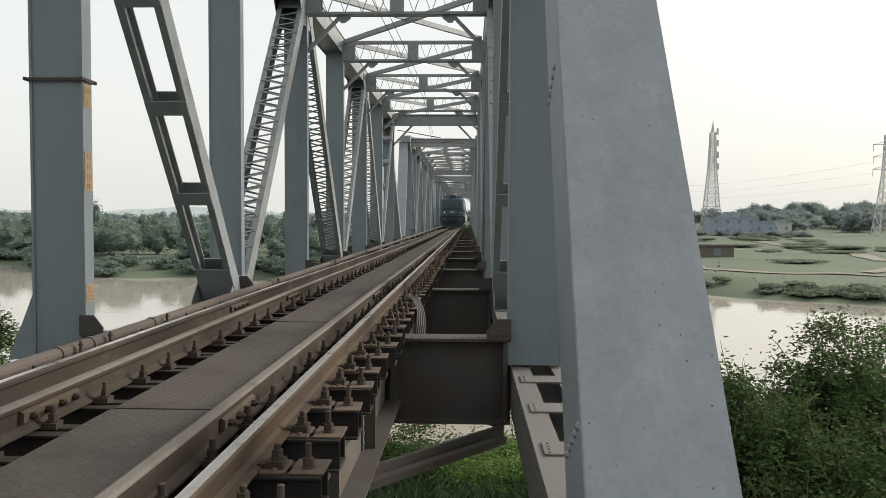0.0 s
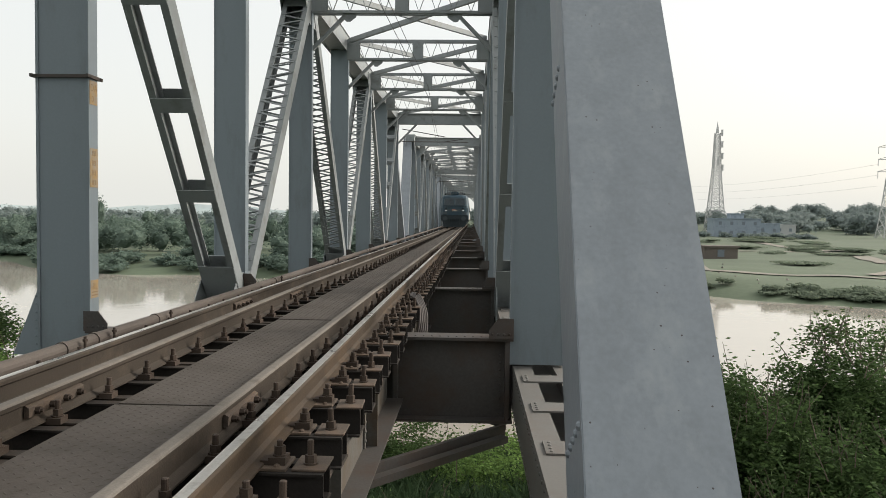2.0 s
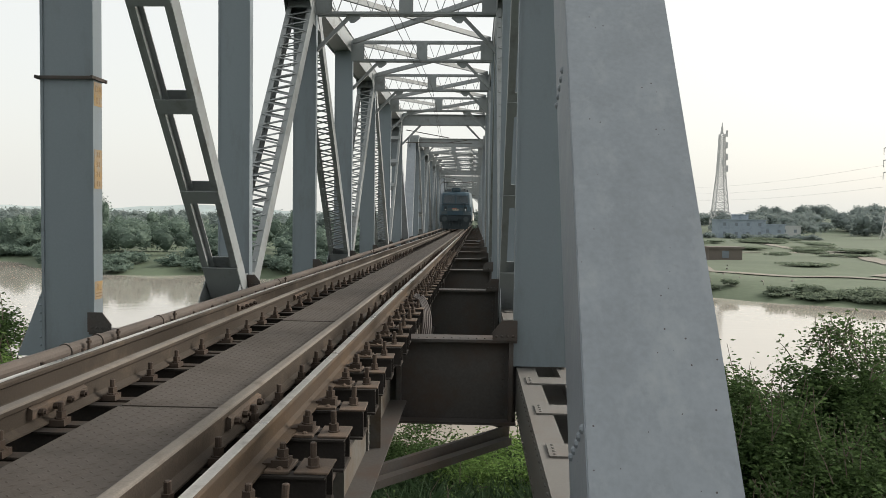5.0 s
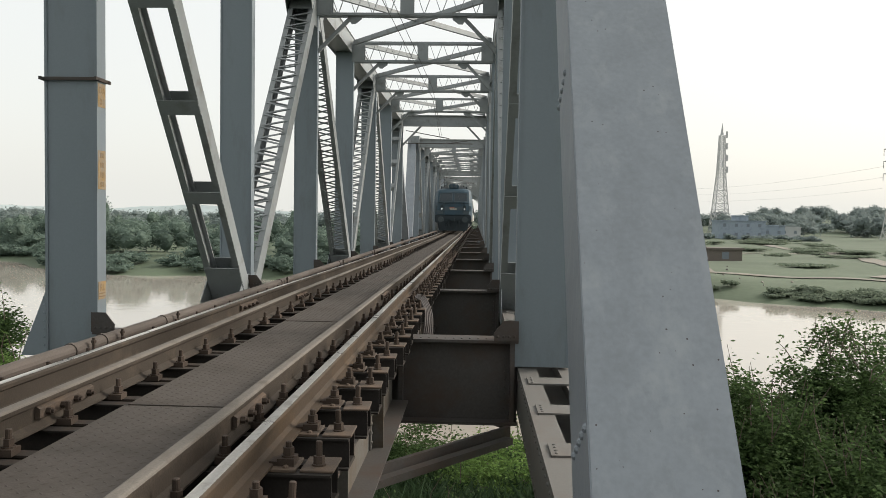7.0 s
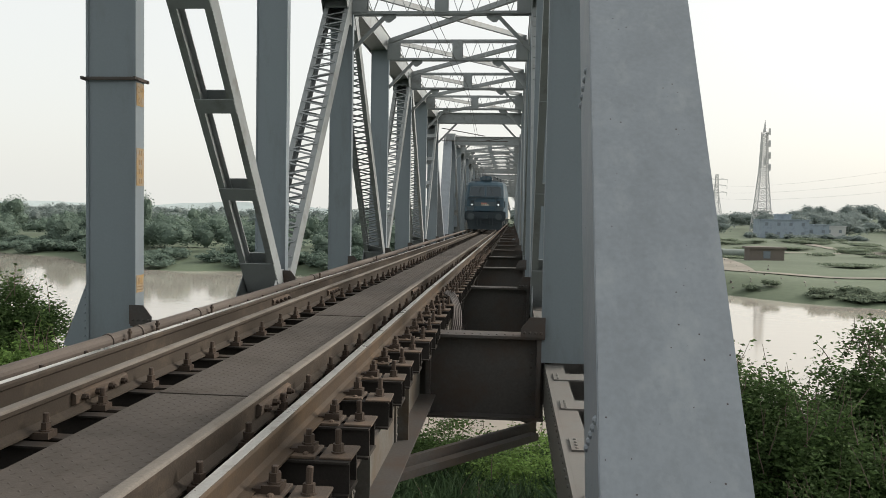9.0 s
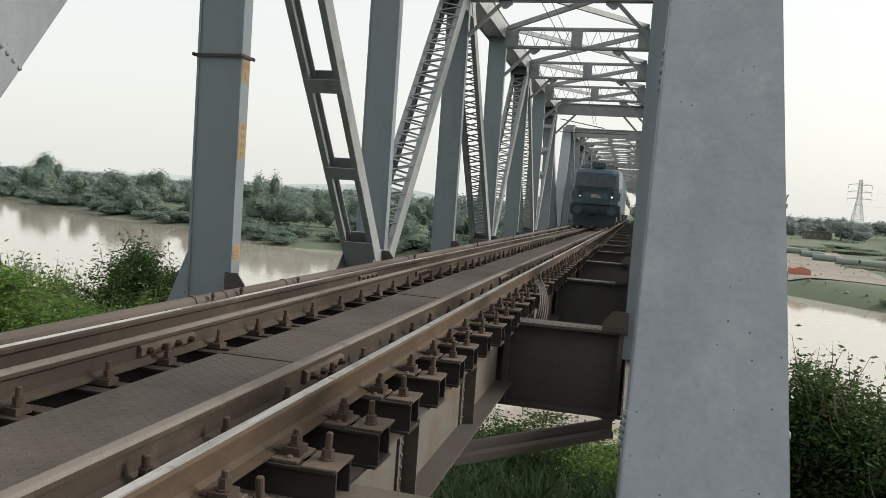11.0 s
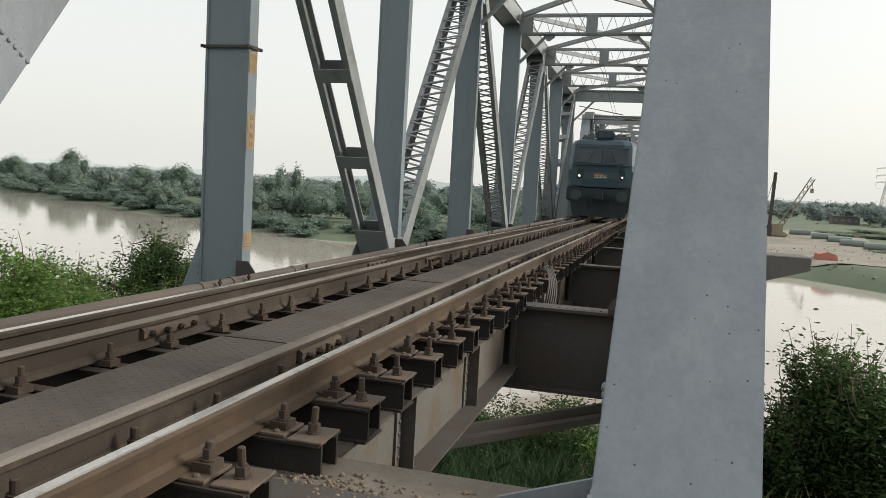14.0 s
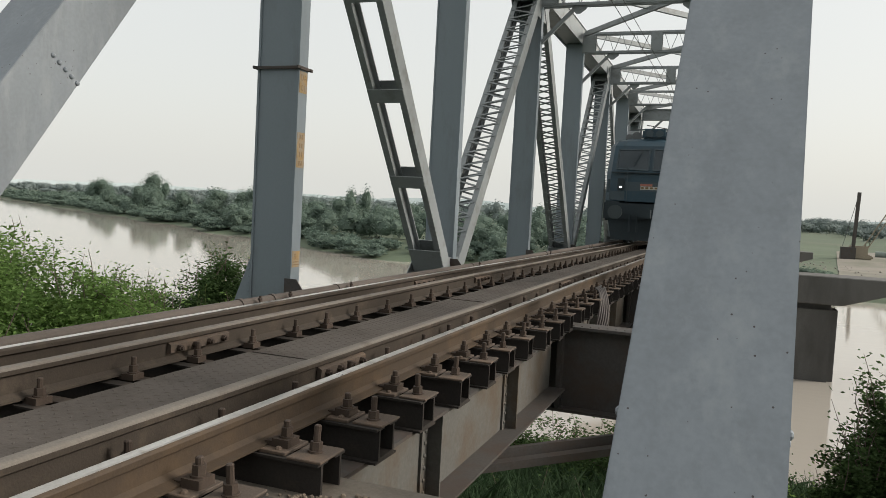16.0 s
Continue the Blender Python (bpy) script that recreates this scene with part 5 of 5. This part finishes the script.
def boat(x, y, z, length, turn, mat, label):
    """An open wooden boat with raised ends, thwarts and a hollow hull."""
    t = thing("boat", label, "boat")
    t.matrix_basis = pose(x, y, z, 0, 0, turn)
    rows_, n = [], 9
    bm = bmesh.new()
    for i in range(n):
        u = i / (n - 1) * 2 - 1
        w_ = 0.16 * length * (1 - abs(u) ** 2.6) + 0.02
        top_ = 0.12 * length + 0.07 * length * u * u
        rows_.append([bm.verts.new((u * length / 2, yy2, zz)) for yy2, zz in ((-w_, top_), (-w_ * 0.7, 0), (w_ * 0.7, 0), (w_, top_), (w_ * 0.85, top_), (w_ * 0.6, 0.08), (-w_ * 0.6, 0.08), (-w_ * 0.85, top_))])
    for a, b in zip(rows_, rows_[1:]):
        for i in range(8):
            bm.faces.new((a[i], a[(i + 1) % 8], b[(i + 1) % 8], b[i]))
    bm.faces.new(rows_[0])
    bm.faces.new(rows_[-1])
    bmesh.ops.recalc_face_normals(bm, faces=bm.faces[:])
    part("hull", bm, mat, t)
    for u in (-0.22, 0.2):
        bm = bmesh.new()
        box(bm, u * length - 0.12, u * length + 0.12, -0.13 * length, 0.13 * length, 0.09 * length, 0.09 * length + 0.05)
        part("thwart", bm, mat, t)


boat(28.5, 104.2, WATER_Z - 0.05, 6.0, -24, HULL, "dark tarred wooden boat moored at the far bank")
boat(31.8, 102.4, WATER_Z - 0.05, 5.0, -30, HULL, "dark tarred wooden boat moored at the far bank")
boat(-300, 268, WATER_Z - 0.08, 5.5, 30, WHITEWASH, "small pale boat on the wide river")
house(78, 372, 11, 7, 3.6, BRICKISH, "long low brown shed beyond the bare bank", 1, 4)


# ---- train ----
BLUE = material("dusty_blue_train_paint", (0.027, 0.062, 0.088), 0.5, 0.0, 0.3, 1.2, (0.05, 0.07, 0.08), 0.35, 1.8, 30, 0.05)
# black raised towards blue-grey; haze over the train is in the colour
BLACK = material("haze_lifted_black_running_gear", (0.026, 0.038, 0.045), 0.7, 0.1, 0.3, 3, None, 0, 1, 30, 0.2)
GLASS = material("dark_windscreen", (0.03, 0.045, 0.055), 0.12, 0, 0.1, 2, None, 0, 1, 10, 0)
BUFFER = material("greasy_grey_buffer", (0.055, 0.07, 0.075), 0.6, 0.2, 0.2, 3, None, 0, 1, 30, 0.1)
STRIPE = material("dusty_grey_band", (0.06, 0.085, 0.10), 0.6, 0, 0.15, 2, None, 0, 1, 30, 0)
ROOF = material("grey_train_roof", (0.15, 0.16, 0.165), 0.7, 0, 0.2, 2, None, 0, 1, 30, 0.1)
CREAM = material("pale_cream_wagon_paint", (0.5, 0.49, 0.44), 0.6, 0, 0.12, 1, (0.3, 0.28, 0.24), 0.3, 1, 20, 0.05)
LAMP = bpy.data.materials.new("lit_headlamp")
LAMP.use_nodes = True
lb = LAMP.node_tree.nodes["Principled BSDF"]
lb.inputs["Emission Color"].default_value = (1, 0.97, 0.9, 1)
lb.inputs["Emission Strength"].default_value = 6


def locomotive():
    t = thing("locomotive", "dusty blue electric locomotive with two lit headlamps", "locomotive")
    plan = [(-1.5, 0.55), (-1.3, 0.14), (-0.95, 0.0), (0.95, 0.0), (1.3, 0.14), (1.5, 0.55), (1.5, 19.4), (1.1, 19.9), (-1.1, 19.9), (-1.5, 19.4)]
    rows_ = []
    bm = bmesh.new()
    for z, inset, back in ((1.02, 0.0, 0.0), (1.9, 0.0, 0.0), (2.45, 0.0, 0.03), (3.35, 0.06, 0.30), (3.52, 0.16, 0.46), (3.62, 0.45, 0.75)):
        rows_.append([bm.verts.new((x * (1 - inset / 1.5), y + back * (1 if y < 5 else -1), z)) for x, y in plan])
    for lo, hi in zip(rows_, rows_[1:]):
        for i in range(len(plan)):
            j = (i + 1) % len(plan)
            bm.faces.new((lo[i], lo[j], hi[j], hi[i]))
    bm.faces.new(rows_[-1])
    bm.faces.new(list(reversed(rows_[0])))
    bmesh.ops.recalc_face_normals(bm, faces=bm.faces[:])
    body = part("body", bm, BLUE, t)

    def face_y(z):
        return 0.03 + (z - 2.45) * 0.3 if z > 2.45 else 0.0
    for s in (-1, 1):
        bm = bmesh.new()
        a, b = (0.07, 1.12)
        pts = [(s * a, 2.52), (s * b, 2.55), (s * b * 0.97, 3.20), (s * a, 3.24)]
        v = [bm.verts.new((x, face_y(z) - 0.012, z)) for x, z in pts]
        bm.faces.new(v)
        ws = part("windscreen", bm, GLASS, t, "dark windscreen")
        bm = bmesh.new()
        for (xa, za), (xb, zb) in zip(pts, pts[1:] + pts[:1]):
            bar(bm, (xa, face_y(za) - 0.02, za), (xb, face_y(zb) - 0.02, zb), 0.05, 0.03, (0, 0, 1) if za == zb else (1, 0, 0))
        part("frame", bm, STRIPE, ws)
        bm = bmesh.new()
        box(bm, s * 0.93 - 0.11, s * 0.93 + 0.11, -0.05, 0.02, 1.82, 2.22)
        hl = part("headlamp_housing", bm, BLACK, t)
        bm = bmesh.new()
        cyl(bm, (s * 0.93, -0.075, 1.93), (s * 0.93, -0.05, 1.93), 0.032, 14)
        part("headlamp", bm, LAMP, hl, "lit white headlamp")
        bm = bmesh.new()
        cyl(bm, (s * 0.98, -0.62, 1.08), (s * 0.98, 0.05, 1.08), 0.13, 14)
        cyl(bm, (s * 0.98, -0.68, 1.08), (s * 0.98, -0.62, 1.08), 0.235, 20)
        part("buffer", bm, BUFFER, t, "round grey buffer")
        bm = bmesh.new()
        box(bm, *sorted((s * 0.8, s * 1.30)), -0.012, 0.1, 1.50, 1.80)
        part("lower_panel", bm, STRIPE, t, "dusty grey painted panel")
        for xr, zr, rr in ((0.28, 3.86, 0.10), (0.78, 3.80, 0.08), (1.02, 3.72, 0.07)):
            bm = bmesh.new()
            cyl(bm, (s * xr, 1.9, zr - 0.25), (s * xr, 1.9, zr + 0.12), rr, 10)
            cyl(bm, (s * xr, 1.9, zr - 0.05), (s * xr, 1.9, zr + 0.02), rr * 1.6, 10)
            part("insulator", bm, BLACK, t)
        bm = bmesh.new()
        cyl(bm, (s * 0.72, -0.02, 1.18), (s * 0.72, -0.05, 2.6), 0.012, 6)
        part("grab_rail", bm, STRIPE, t)
        bm = bmesh.new()
        cyl(bm, (s * 0.55, -0.03 + 0.03, 2.66), (s * 0.34, 0.13, 3.12), 0.012, 6)
        part("wiper", bm, BLACK, t)
        bm = bmesh.new()
        box(bm, s * 1.22 - 0.2, s * 1.22 + 0.2, 0.2, 0.24, 1.75, 2.2)
        part("grab_panel", bm, STRIPE, t)
        bm = bmesh.new()
        cyl(bm, (s * 0.62, 0.9, 3.72), (s * 0.62, 1.5, 3.72), 0.17, 12)
        cyl(bm, (s * 0.9, 1.0, 3.70), (s * 0.9, 1.7, 3.70), 0.11, 10)
        part("horn", bm, ROOF, t)
    for x0, x1, z0, z1, mat, nm in ((-0.8, 0.8, 1.82, 2.12, STRIPE, "band"), (-0.28, 0.28, 1.87, 1.98, CREAM, "number_panel"), (-0.3, 0.1, 1.99, 2.06, RED_FAR, "red_stripe"), (-1.25, 1.25, 2.40, 2.44, BLACK, "ledge")):
        bm = bmesh.new()
        d = {"band": -0.008, "number_panel": -0.016, "red_stripe": -0.014, "ledge": -0.05}[nm]
        box(bm, x0, x1, d, 0.06, z0, z1)
        part(nm, bm, mat, t)
    for k in range(4):
        bm = bmesh.new()
        box(bm, -0.27 + 0.15 * k, -0.17 + 0.15 * k, -0.02, -0.0165, 1.9, 1.96)
        part("marking_bar", bm, INK, t)
    bm = bmesh.new()
    box(bm, -0.42, 0.42, 0.65, 1.0, 3.6, 3.98)
    bmesh.ops.bevel(bm, geom=bm.edges[:], offset=0.08, segments=2, affect="EDGES")
    lampbox = part("roof_lamp_box", bm, BLUE, t)
    for s in (-1, 1):
        bm = bmesh.new()
        cyl(bm, (s * 0.16, 0.62, 3.8), (s * 0.16, 0.66, 3.8), 0.12, 16)
        part("roof_lamp", bm, STRIPE, lampbox, "round unlit lamp")
    # dark lower front
    bm = bmesh.new()
    box(bm, -1.46, 1.46, -0.06, 0.5, 0.80, 1.46)
    bmesh.ops.bevel(bm, geom=bm.edges[:], offset=0.06, segments=2, affect="EDGES")
    part("buffer_beam", bm, BLACK, t)
    bm = bmesh.new()
    prism(bm, [(-1.3, 0.86), (1.3, 0.86), (1.15, 0.16), (-1.15, 0.16)], "y", -0.02, 0.12)
    part("rail_guard", bm, BLACK, t)
    bm = bmesh.new()
    box(bm, -0.16, 0.16, -0.7, 0.0, 0.92, 1.2)
    part("coupler", bm, BLACK, t)
    bm = bmesh.new()
    for x in (-0.55, -0.3, 0.3, 0.55):
        cyl(bm, (x, -0.14, 1.0), (x, -0.2, 0.45), 0.03, 8)
    tagged(part("brake_hoses", bm, BLACK, t), kind="stuff")
    for yb in (3.2, 15.2):
        bm = bmesh.new()
        box(bm, -1.25, 1.25, yb - 2.1, yb + 2.1, 0.45, 1.0)
        bogie = part("bogie", bm, BLACK, t)
        for dy in (-1.5, 0, 1.5):
            for s in (-1, 1):
                bm = bmesh.new()
                cyl(bm, (s * 0.80, yb + dy, 0.546), (s * 0.93, yb + dy, 0.546), 0.546, 24)
                part("wheel", bm, BLACK, bogie)
    for y0 in (3.0, 16.0):
        bm = bmesh.new()
        for s in (-1, 1):
            bar(bm, (s * 0.5, y0, 3.75), (s * 0.75, y0 + 1.2, 3.95), 0.05, 0.05)
            bar(bm, (s * 0.75, y0 + 1.2, 3.95), (s * 0.55, y0 - 0.2, 4.15), 0.04, 0.04)
        bar(bm, (-0.9, y0 - 0.2, 4.17), (0.9, y0 - 0.2, 4.17), 0.06, 0.06, (0, 1, 0))
        box(bm, -0.8, 0.8, y0 - 0.4, y0 + 1.6, 3.62, 3.76)
        part("pantograph", bm, ROOF, t)
    bm = bmesh.new()
    box(bm, -0.75, 0.75, 6, 14, 3.6, 3.85)
    bmesh.ops.bevel(bm, geom=bm.edges[:], offset=0.1, segments=2, affect="EDGES")
    part("roof_hatch", bm, ROOF, t)
    for s in (-1, 1):
        bm = bmesh.new()
        box(bm, *sorted((s * 1.5, s * 1.508)), 1.2, 19.0, 1.75, 2.05)
        part("side_band", bm, STRIPE, t)
    return t


def wagon(y):
    t = thing("coach", "pale cream railway coach behind the locomotive", "coach", "coaches")
    bm = bmesh.new()
    prism(bm, [(-1.5, 0.95), (1.5, 0.95), (1.5, 3.1), (1.25, 3.5), (0.6, 3.75), (-0.6, 3.75), (-1.25, 3.5), (-1.5, 3.1)], "y", 0.3, 21.5)
    part("body", bm, CREAM, t)
    for s in (-1, 1):
        for k in range(9):
            bm = bmesh.new()
            yc = 2.3 + k * 2.1
            box(bm, *sorted((s * 1.49, s * 1.51)), yc - 0.6, yc + 0.6, 1.9, 2.75)
            part("window", bm, GLASS, t)
    for yb in (3.5, 18.3):
        bm = bmesh.new()
        box(bm, -1.2, 1.2, yb - 1.6, yb + 1.6, 0.4, 0.95)
        bogie = part("bogie", bm, BLACK, t)
        for dy in (-1.2, 1.2):
            for s in (-1, 1):
                bm = bmesh.new()
                cyl(bm, (s * 0.80, yb + dy, 0.457), (s * 0.93, yb + dy, 0.457), 0.457, 20)
                part("wheel", bm, BLACK, bogie)
    return t


LOCO = locomotive()
COACHES = [wagon(0) for k in range(3)]


def train_y(t):
    return 86.5 - 4.0 * t


# ---- moving things ----
def motions():
    times = [k for k in range(17)]
    walk(LOCO, [(t, pose(0, train_y(t), -fall(train_y(t) + 4))) for t in times])
    for k, c in enumerate(COACHES):
        walk(c, [(t, pose(0, train_y(t) + 20.6 + 22 * k, -fall(train_y(t) + 31 + 22 * k))) for t in times])


motions()
